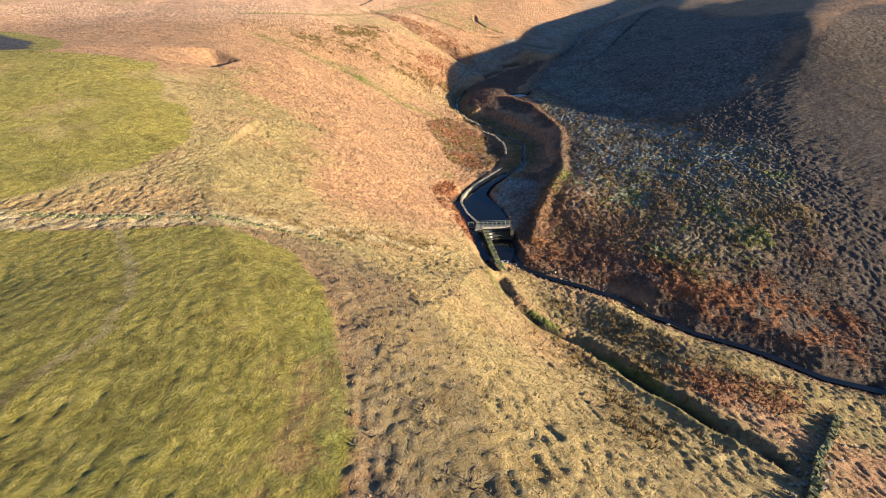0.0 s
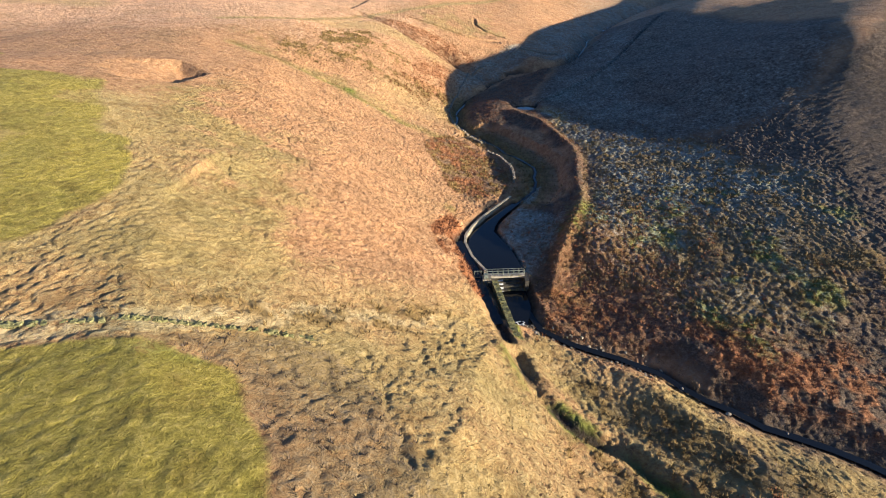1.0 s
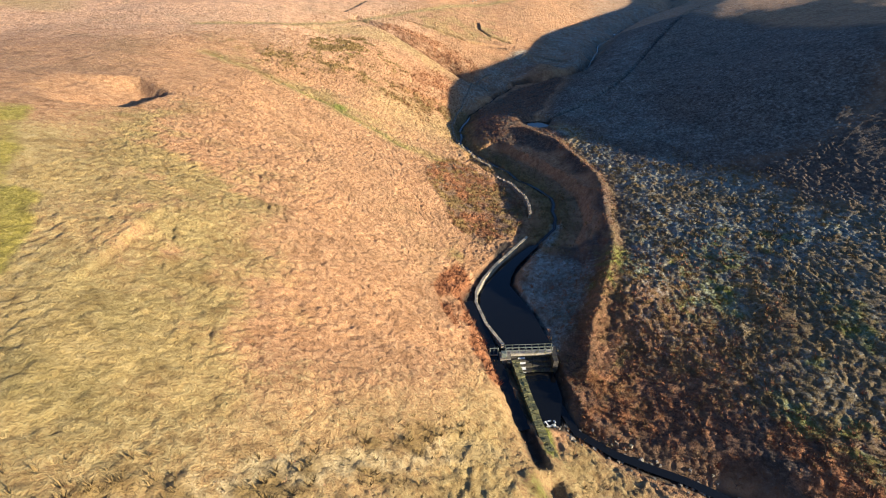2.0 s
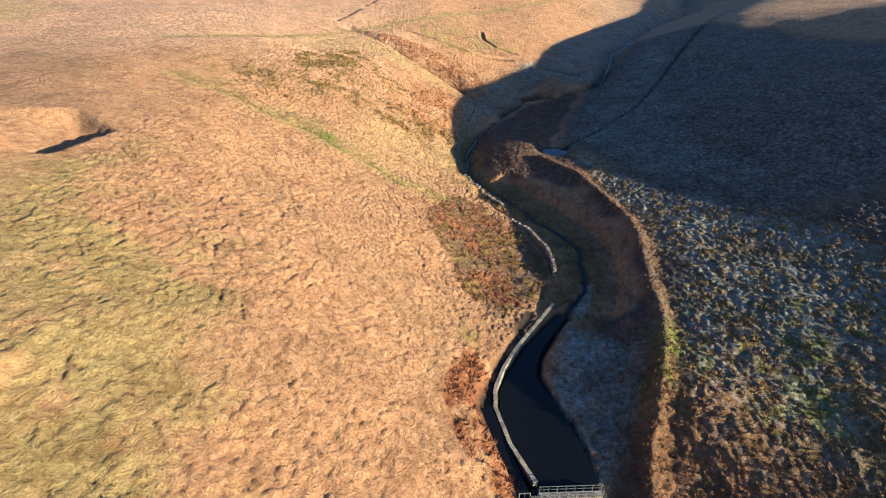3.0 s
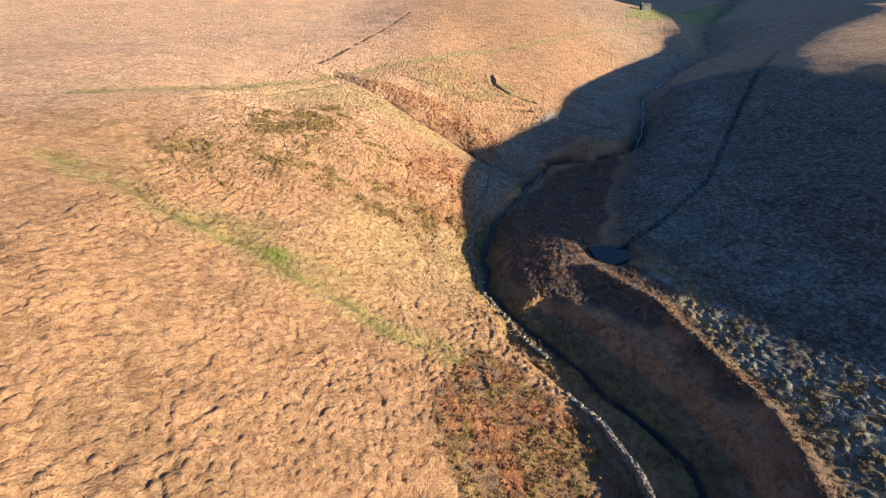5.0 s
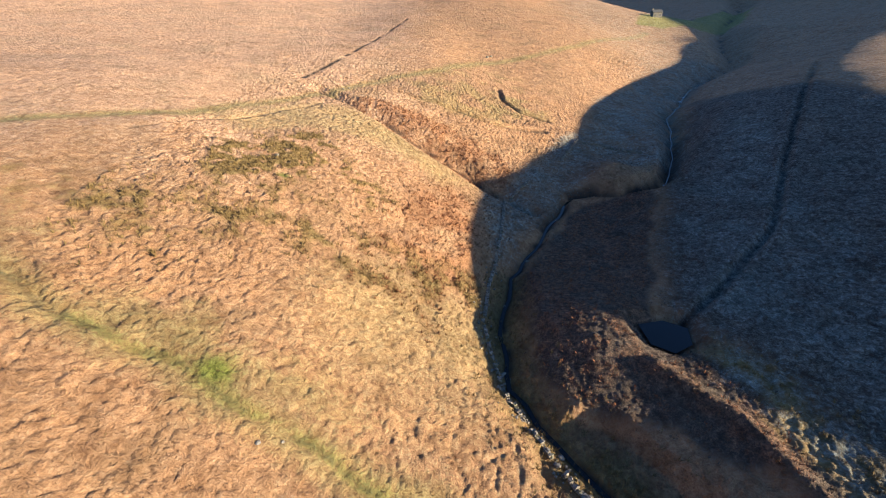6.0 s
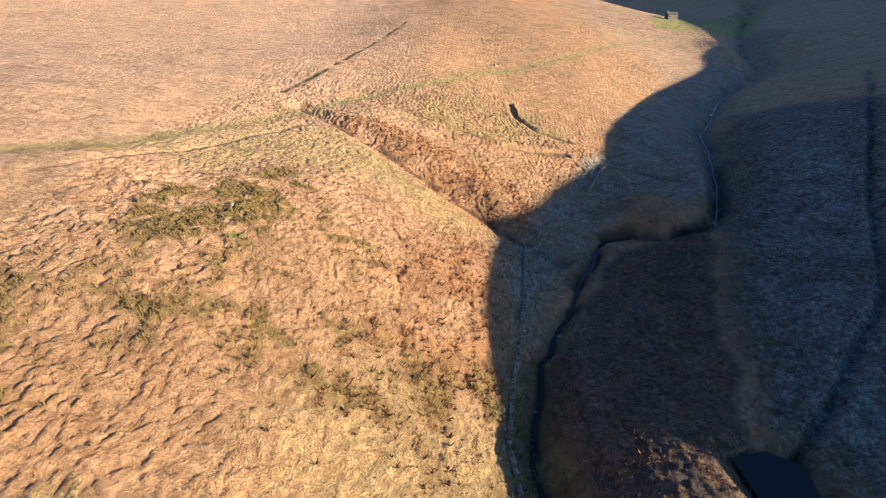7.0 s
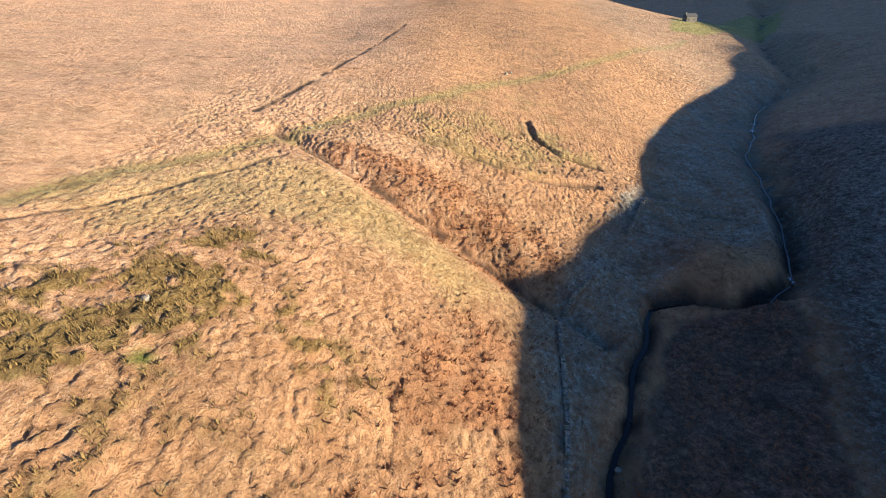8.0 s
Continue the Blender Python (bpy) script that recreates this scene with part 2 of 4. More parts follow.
# the beck, from below the weir up to the head of the valley: x, y, water level
BECK_LOW = [(66, 35, -6.4), (60.6, 37.8, -6.0), (54, 40.6, -5.6), (48.8, 44.3, -5.2), (39.6, 49.4, -4.7), (34.2, 53.2, -4.3),
            (29.8, 57.4, -4.0), (25, 60.2, -3.5), (18.3, 63.5, -3.0), (14.5, 66, -2.6), (12.6, 71, -2.3), (11, 76.6, -2.2)]
BECK_UP = [(9.5, 92, -0.7), (11.4, 98.9, -0.6), (15.4, 103.1, -0.5), (18.3, 106.9, -0.4), (21.3, 111.3, -0.2), (22.6, 115.4, 0.0),
           (23.8, 124.1, 0.2), (21.7, 128.7, 0.4), (17.3, 133.8, 0.7), (16, 138.3, 1.0), (10.1, 145.9, 1.4), (4.9, 157.2, 1.8),
           (5.1, 168, 2.2), (9.3, 182.7, 2.8), (16.5, 194.5, 3.4), (20, 201.1, 3.6), (24.8, 208.4, 3.8), (27.6, 214.5, 4.0),
           (33.8, 214.9, 4.2), (38.6, 212.8, 4.4), (45.6, 213.5, 4.6)]
BECK_HEAD = [(45.6, 213.5, 4.6), (52.9, 218.9, 5.0), (58.6, 227, 5.4), (67.2, 245.1, 7.2), (73.7, 260.1, 8.2), (79.6, 275.4, 9.4),
             (89.9, 288.1, 10.4), (96.4, 299.4, 11.2), (109.4, 316.4, 12.2), (136.8, 341.9, 13.6), (150, 356, 15), (167, 396, 18),
             (190, 440, 21), (225, 500, 24), (280, 580, 27), (360, 700, 31)]
BECK_LOW, BECK_UP, BECK_HEAD = meander(BECK_LOW, 3.0, 0.25), meander(BECK_UP, 2.6, 0.3), meander(BECK_HEAD, 4, 0.35)
POND = [(7.0, 77.6), (5.6, 83), (4.7, 88), (5.2, 91.6), (6.8, 94.6), (9.4, 98.4), (13, 102.6), (15.8, 105.4), (16.6, 104.9), (13.7, 101), (10.9, 96.8), (10.0, 93.4), (11.2, 90), (12.6, 86), (13.6, 80.6), (13.4, 77.6)]
POOL = [(8.6, 76.6), (13.4, 76.6), (13.6, 71), (12.4, 67), (10.6, 67.6), (10.0, 71)]
TARN = [(25, 165.4), (28.5, 166), (31, 164.2), (30, 161), (27.2, 159.6), (25, 161.4)]
LEAT = [(12, 106, 0.45), (8.2, 100, 0.42), (4.6, 94, 0.4), (2.6, 88, 0.3), (5.3, 78, -0.1), (6.4, 72, -0.5), (7.8, 65, -0.4), (8.8, 60, 0.5)]
DITCH = [(9.2, 57, 0.0), (10.8, 50, 0.4), (14, 45.5, 0.2), (19.5, 43, 0.1), (22, 38, 1.2), (24, 32, 3.2), (26, 29, 4.2), (27.4, 25, 5.6), (29.5, 22, 6.2), (31, 19, 6.6)]
FLOOR = [(18.6, 107, 0.1), (22, 113, 0.35), (23.4, 122, 0.6), (21.6, 129.5, 0.9), (17.5, 137, 1.3), (12, 145, 1.9)]
MARGIN = [(14.5, 80, 0.2), (16.4, 90, 0.3), (20.5, 98, 0.35), (21.5, 104, 0.4)]
BANK = [(18, 74), (20.5, 82), (24.5, 90), (28, 97), (29.8, 102), (31, 110), (33, 119), (34, 127), (32, 136), (29, 148), (23, 156)]
CLOUGH = [(-34, 243, 26.5), (-24, 236, 23.5), (-14, 230, 19), (-5, 224, 14), (3, 219, 10), (10, 213.5, 6.6), (18, 206, 4.4)]
DRAIN = [(135, 285), (100, 243), (79, 216), (63, 194), (56, 185), (47, 178), (39, 171), (30.5, 164.5)]
GROOVE = meander([(-60, 158), (-49, 154), (-37, 149), (-26, 146), (-20, 143), (-8, 139), (1, 136.5)], 2.6, 0.6)
RING_DITCH = [(18, 270), (18, 260), (23, 254), (31, 252)]
LONG_DITCH = [(-14, 251), (-8, 249), (4, 246), (12, 243), (28, 244)]
TRACK = [(-75, 188), (-51, 204), (-47, 216), (-38, 230), (-29, 245), (-16, 264), (0, 276), (15, 298), (40, 318), (70, 348), (122, 400)]
TRACK_DITCH = [(-55, 192), (-45, 205), (-38, 218), (-30, 231)]
OLD_WALL = [(-40, 250), (-35, 272), (-26, 310), (-15, 366)]
PIT = [(-70, 112), (-62, 106), (-54, 110), (-52, 121), (-60, 126), (-70, 122)]


def cut(z, line, x, y, width, slope, shelf=0.0):
    """Cuts a channel with a flat bed and sloping banks into the heights z."""
    d, level = along(line, x, y)
    bed = level - 0.35 + np.maximum(d - width, 0) * slope
    return np.minimum(z, bed) if not shelf else np.where(d < width + 12, np.minimum(z, bed), z)


def groove(z, line, x, y, width, depth, bank=0.0):
    d, _ = along(line, x, y)
    wob = 1 + 0.5 * value_noise(x, y, 3.0, 5)
    return z - depth * wob * np.exp(-(d / width) ** 2) + bank * np.exp(-((d - 2.2 * width) / width) ** 2)


NEAR_FIELD = [(-52, 34), (-35, 36.5), (-22, 40.5), (-17, 38.5), (-12, 32), (-9, 26), (-6.5, 19.5), (-5, 12), (-4, -20), (-120, -40), (-120, 20)]
NEAR_EDGE = NEAR_FIELD[2:9]
UP_FIELD = [(-49, 41), (-44, 46), (-40, 54), (-39, 65), (-42, 74), (-48, 79), (-56, 92), (-62, 102), (-78, 99), (-110, 98), (-110, 30), (-60, 36)]


def field_share(x, y):
    """1 on the mown pasture, 0 elsewhere."""
    n = value_noise(x, y, 4, 33)
    return np.maximum(ramp01(inside(NEAR_FIELD, x + 0.4 * n, y + 0.4 * n), -0.6, 0.6),
                      ramp01(inside(UP_FIELD, x + 0.8 * n, y + 0.8 * n), -0.9, 0.9))


def domes(x, y, size, seed):
    """Close-set rounded lumps of about the given size and of uneven height, from 0 in the creases to 1 at most."""
    turn = 0.4 + 1.7 * seed
    u = (x * math.cos(turn) - y * math.sin(turn)) / size + 13.1 * seed
    v = (x * math.sin(turn) + y * math.cos(turn)) / size + 29.3 * seed
    i, j = np.floor(u).astype(int), np.floor(v).astype(int)
    tall = np.zeros(x.shape)
    for di in (-1, 0, 1):
        for dj in (-1, 0, 1):
            p, q = i + di, j + dj
            d2 = (p + LATTICE[p & 255, q & 255] - u) ** 2 + (q + LATTICE[(p + 91) & 255, (q + 37) & 255] - v) ** 2
            tall = np.maximum(tall, (0.35 + 0.65 * LATTICE[(p + 17) & 255, (q + 143) & 255]) * (1 - 1.15 * d2))
    return tall


def hummocks(x, y):
    """Rounded tussocks from 0 in the hollows to 1 on their tops."""
    return ramp01(0.7 * value_noise(x, y, 0.9, 14) + 0.35 * value_noise(x, y, 1.4, 15) + 0.15 * value_noise(x, y, 4, 16), -0.3, 0.6)


TRODS = [[(-21, 141), (-15, 127), (-12, 119), (-8, 111), (-7, 100)], [(-13, 133), (-9, 124), (-6, 114), (-4, 104)], [(-30, 128), (-26, 118), (-25, 108), (-22, 99)],
         [(-34, 112), (-30, 104), (-29, 96), (-25, 88)], [(-18, 104), (-14, 97), (-11, 90), (-4, 84)], [(-27, 94), (-22, 86), (-16, 80), (-12, 72)],
         [(-9, 176), (-10, 187), (-9, 193), (-11, 199)], [(-45, 156), (-39, 152), (-32, 149), (-26, 147)], [(-37, 84), (-31, 76), (-26, 70), (-22, 62)],
         [(2, 52), (6, 44), (11, 34), (14, 24)], [(-3, 50), (0, 40), (5, 28), (8, 16)], [(-8, 46), (-4, 36), (-1, 26)]]
TRODS = [meander(line, 1.3, 0.45) for line in TRODS]


def turf(x, y, grown):
    """The fine relief of the turf, as tall and as close-set as what grows there."""
    wx = x + 0.35 * value_noise(x, y, 1.6, 41) + 0.8 * value_noise(x, y, 6, 42)
    wy = y + 0.35 * value_noise(x, y, 1.6, 43) + 0.8 * value_noise(x, y, 6, 44)
    fleck = ramp01(domes(wx, 0.75 * wy, 0.56, 5) + 0.22 * value_noise(x, y, 3, 48), 0.36, 0.60)
    small, middle = domes(wx, 0.75 * wy, 0.95, 1) - 0.6, domes(0.8 * wx, wy, 1.7, 2) - 0.6
    large = domes(wx, wy, 2.6, 3) - 0.6
    patchy = 0.75 + 0.5 * value_noise(x, y, 7, 45)
    z = (0.24 * small + 0.12 * middle) * patchy + (0.19 - 0.07 * grown["straw"]) * (fleck - 0.7) + 0.06 * value_noise(x, y, 3.0, 46)
    z = z + grown["straw"] * 0.05 * large + grown["pale"] * (0.10 * middle + 0.12 * large)
    z = z + grown["olive"] * 0.06 * large - grown["heath"] * (0.08 * small + 0.10 * middle + 0.09 * (fleck - 0.7))
    z = z + grown["rush"] * (0.22 * large + 0.26 * middle + 0.12) + grown["bracken"] * (0.22 * middle + 0.12 * small + 0.08)
    for line in TRODS:
        z = z - 0.20 * np.exp(-(along(line, x, y)[0] / 0.22) ** 2) * ramp01(value_noise(x, y, 3.5, 47), -0.5, 0.2)
    lawn = field_share(x, y)
    edge = along(NEAR_EDGE, x, y)[0]
    rows = -np.exp(-(np.sin(edge * 1.75 + 0.5 * value_noise(x, y, 6, 10)) / 0.3) ** 2) * (edge < 40) * (0.55 + 0.45 * value_noise(x, y, 4, 12))
    z = z * (1 - lawn) + lawn * (0.05 * small + 0.055 * (fleck - 0.7) + 0.075 * rows)
    still = np.maximum(ramp01(inside(POND, x, y), -1, 0.5), ramp01(inside(POOL, x, y), -1, 0.5))
    return z * (1 - still) * (1 - 0.8 * np.clip(grown["bare_and_shade"], 0, 1)) * (1 - 0.8 * np.clip(grown["path"], 0, 1)) * (1 - grown["tarmac"]) * (1 - grown["distant"])


# swellings of the open ground, the last added to lengthen a shadow: x, y, rise, reach
KNOLLS = [(28, 88, 2.4, 8), (18, 164, 1.9, 9), (44, 207, 1.6, 8), (40, 222, 4.6, 8), (35, 241, 1.5, 10),
          (20, 221, 1.3, 6), (112, 146, 2.4, 13)]
# rise added along the spur so that it shades the far slope: x, y, rise
SPUR_SHADE_RIDGE = [(108, 252, 0), (127, 274, 0.7), (146, 293, 0.6), (164, 308, 1.2), (190, 322, 1.0), (240, 350, 0)]


def ground_height(x, y):
    """Height of the ground, with the becks, ditches and hollows cut into it."""
    rows = sorted(SECTIONS)
    h = np.array([SECTIONS[k] for k in rows])
    z = np.einsum("ni,ij,nj->n", cardinal(rows, y), h, cardinal(COLUMNS, x))
    z = z + 0.10 * np.maximum(-170 - x, 0) + 25 * ramp01(x, 215, 700)
    # unseen hill beyond the spur, added to keep the sun off the valley head
    z = z + 37 * ramp01(x, 200, 500) * ramp01(0.94 * y + 0.342 * x, 350, 420) + 30 * ramp01(x, 480, 900)
    z = z + 110 * ramp01(y, 700, 1500) + 14 * ramp01(y, 520, 900) * ramp01(-x, -140, 200)
    z = z + 0.28 * value_noise(x, y, 14, 1) * ramp01(-x, -25, 0) + 0.10 * value_noise(x, y, 6, 2)
    z = z + 1.6 * ramp01(y, 300, 600) * value_noise(x, y, 90, 3)
    z = z + 1.1 * np.exp(-(along(BANK, x, y)[0] / 1.3) ** 2)
    for cx, cy, rise, reach in KNOLLS:
        z = z + rise * np.exp(-((x - cx) ** 2 + (y - cy) ** 2) / reach ** 2)
    d, rise = along(SPUR_SHADE_RIDGE, x, y)
    z = z + rise * np.exp(-(d / 15) ** 2)
    z = cut(z, MARGIN, x, y, 2.8, 0.8)
    z = cut(z, FLOOR, x, y, 5.6, 1.3)
    z = cut(z, BECK_LOW, x, y, 0.5, 0.55)
    z = cut(z, BECK_UP, x, y, 0.25, 0.6 + 0.7 * ramp01(y, 176, 200))
    z = cut(z, BECK_HEAD, x, y, 0.3, 1.2 - 0.6 * ramp01(y, 225, 262))
    z = cut(z, CLOUGH, x, y, 0.4, 0.62)
    z = cut(z, LEAT, x, y, 0.35, 1.3)
    z = groove(z, DITCH, x, y, 1.0, 1.25, 0.4)
    z = np.minimum(z, -1.7 + np.maximum(-inside(POND, x, y), 0) * 1.3)
    z = np.minimum(z, -3.0 + np.maximum(-inside(POOL, x, y), 0) * 1.1)
    z = np.minimum(z, 4.2 + np.maximum(-inside(TARN, x, y), 0) * 0.8)
    z = groove(z, DRAIN, x, y, 0.7, 0.8, 0.3)
    z = groove(z, GROOVE, x, y, 0.9, 0.5)
    z = groove(z, RING_DITCH, x, y, 0.7, 0.8, 0.2)
    z = groove(z, LONG_DITCH, x, y, 0.8, 0.8, 0.2)
    z = groove(z, TRACK, x, y, 1.4, 0.15)
    z = groove(z, TRACK_DITCH, x, y, 0.6, 0.3)
    z = groove(z, OLD_WALL, x, y, 0.9, 0.15)
    z = z - 3.2 * ramp01(inside(PIT, x, y), -0.8, 2.4) * (0.25 + 0.75 * ramp01(x, -68, -55))
    return z


def height(x, y):
    return float(ground_height(np.array([float(x)]), np.array([float(y)]))[0])


def axis(lo, fine_lo, fine_hi, hi, step, growth):
    """Grid lines that are even in the middle and grow apart outwards."""
    mid = list(np.arange(fine_lo, fine_hi + step / 2, step))
    left, right, s = [], [], step
    while not left or left[-1] > lo:
        s *= growth
        left.append((left[-1] if left else mid[0]) - s)
    s = step
    while not right or right[-1] < hi:
        s *= growth
        right.append((right[-1] if right else mid[-1]) + s)
    return np.array(left[::-1] + mid + right)


def sheet(name, xs, ys, z):
    """A mesh over a grid of lines."""
    nx, ny = len(xs), len(ys)
    gx, gy = np.meshgrid(xs, ys)
    co = np.stack([gx.ravel(), gy.ravel(), z.ravel()], 1)
    i = (np.arange(ny - 1)[:, None] * nx + np.arange(nx - 1)[None]).ravel()
    quads = np.stack([i, i + 1, i + nx + 1, i + nx], 1)
    me = bpy.data.meshes.new(name)
    me.vertices.add(len(co))
    me.vertices.foreach_set("co", co.ravel())
    me.loops.add(quads.size)
    me.loops.foreach_set("vertex_index", quads.ravel())
    me.polygons.add(len(quads))
    me.polygons.foreach_set("loop_start", np.arange(0, quads.size, 4))
    me.polygons.foreach_set("use_smooth", np.ones(len(quads), bool))
    me.update(calc_edges=True)
    return me


# ---- what grows where ----
YELLOW = [(-62, 30), (-40, 33), (-22, 38), (-13, 31), (-5, 12), (-4, -40), (70, -40), (42, 8), (31, 26), (24, 36), (13, 46), (8, 58), (7, 68),
          (2, 74), (-10, 64), (-22, 62), (-31, 70), (-40, 84), (-56, 100), (-66, 92)]
SALLOW = [(-44, 36), (-30, 44), (-19, 54), (-12, 64), (-18, 72), (-24, 84), (-22, 97), (-27, 106), (-40, 103), (-46, 117), (-58, 104), (-46, 82), (-36, 66), (-42, 50)]
UPPER_SALLOW = [(-60, 158), (-46, 150), (-30, 145), (-12, 146), (-18, 156), (-31, 159), (-42, 156), (-50, 168)]
BROWN_TURF = [(-24, 41), (-17, 45.5), (-11, 46), (-6, 41), (2, 26), (6, 8), (2, -20), (-3, -20), (-5, 14), (-9, 27), (-15, 37)]
CREST_STRAW = [(-25, 233), (-40, 226), (-50, 208), (-42, 199), (-27, 208), (-16, 210), (-6, 206), (-2, 201), (8, 209.5), (-4, 219), (-16, 227)]
HEATH = [(14, 66), (14.5, 78), (14, 92), (22, 104), (29, 102), (34, 118), (34, 128), (40, 134), (66, 122), (90, 128), (135, 160), (260, 200), (300, 0),
         (70, 20), (60, 36), (36, 50), (30, 60)]
DULL_SLOPE = [(36, 134), (58, 118), (90, 124), (120, 160), (112, 250), (92, 285), (54, 224), (48, 212), (34, 182), (30, 166), (36, 150)]
FERN_LEFT = [(-4.5, 130), (1, 139), (7, 138), (13, 129), (16, 116), (14, 109), (6, 104), (1, 108), (-3, 120)]
FERN_BANK = [(15, 64), (16, 74), (30, 76), (42, 63), (68, 51), (62, 41), (50, 47), (40, 53), (32, 61), (22, 64)]
FERN_CLOUGH = [(-26, 240), (-18, 241), (0, 236), (13, 229), (15, 218), (8, 210.5), (-3, 219), (-17, 227)]
FERN_WALL = [(1, 97), (-1.6, 92), (-2.4, 88), (-1, 82), (1.2, 77), (3.8, 71), (5.6, 72), (4.6, 80), (2.6, 86), (3.0, 93)]
FERN_FLANK = [(15, 104), (28, 104), (31, 112), (33, 126), (30, 140), (22, 150), (14, 152), (7, 160), (8, 176), (20, 196), (30, 210), (46, 211), (40, 196), (32, 180), (26, 168), (30, 158), (36, 132), (34, 110), (30, 100)]
CLEARING = [(-13, 262), (10, 288), (27, 294), (32, 252), (9, 240), (-10, 247)]
RUSH_BED = [(-42, 197), (-33, 200), (-25, 208), (-18, 195), (-11, 189), (-14, 185), (-21, 190), (-29, 185), (-30, 176), (-36, 178), (-42, 189)]
RUSH_STRIP = [(-28, 48), (-24, 51), (-14, 54), (-5, 61.5), (3, 62), (-8, 52), (-16, 49)]
RUSH_LOW = [(17, 30), (21, 28), (22, 20), (18, 17), (15.5, 22)]
RUSH_MID = [(28, 45), (31, 32), (26, 28.5), (22, 38)]
RUSH_TOP = [(13, 45), (19, 37), (16, 32), (10.5, 35)]
RUSH_BENCH = [(30, 100), (40, 92), (52, 92), (50, 80), (38, 70), (36, 84)]
RUSH_FAR = [(56, 80), (72, 78), (72, 66), (58, 66)]
RED_TURF = [(29, 37), (45, 37), (48, 31), (30, 28)]
FROST_BENCH = [(30, 100), (36, 116), (35, 134), (26, 158), (34, 160), (46, 142), (62, 120), (80, 100), (74, 82), (60, 62), (44, 58), (32, 70), (16, 80), (18, 96)]
FROST_SLOPE = [(34, 160), (31, 170), (40, 193), (52, 210), (62, 224), (80, 250), (90, 240), (74, 200), (64, 160), (70, 130), (52, 128)]
FROST_FAR = [(28, 226), (36, 236), (56, 236), (70, 262), (50, 268), (40, 250)]
RUSSET = [(-16, 168), (-4, 162), (2, 175), (6, 200), (-2, 205), (-10, 197), (-14, 182)]
MOSS_BENCH = [(28, 96), (40, 102), (58, 96), (54, 78), (38, 72), (20, 78), (20, 88)]
FAR_FIELD = [(122, 418), (138, 414), (160, 425), (240, 500), (345, 655), (253, 593), (138, 452)]
PALE_STRIP = [(-62, 36.5), (-34, 41.5), (-26, 44.5), (-19, 51.5), (-12.4, 54.6), (-5, 58.4), (5, 62), (4.6, 59), (-6, 54.8), (-13.8, 50), (-20.3, 44.6), (-24, 40.6), (-32, 38), (-62, 33)]
LOWER_STRAW = [(9, 60), (13, 64.5), (18, 62), (25, 58.6), (30, 55.4), (36, 50), (44, 45.6), (54, 39), (62, 34), (60, 18), (46, 26), (38, 28), (28, 34), (20, 42), (12, 51)]
RUSH_DITCH = [(14, 58), (22, 54), (33, 45), (44, 37), (40, 32), (30, 38), (20, 47)]
RIME_SHADE_LEFT = [(3, 184), (8, 208), (20, 226), (40, 252), (60, 286), (95, 328), (125, 358), (142, 350), (102, 300), (77, 262), (60, 228), (40, 222), (24, 210), (9, 186)]
LANE = [(-120, 112), (-98, 99), (-88, 102), (-95, 113), (-118, 128)]


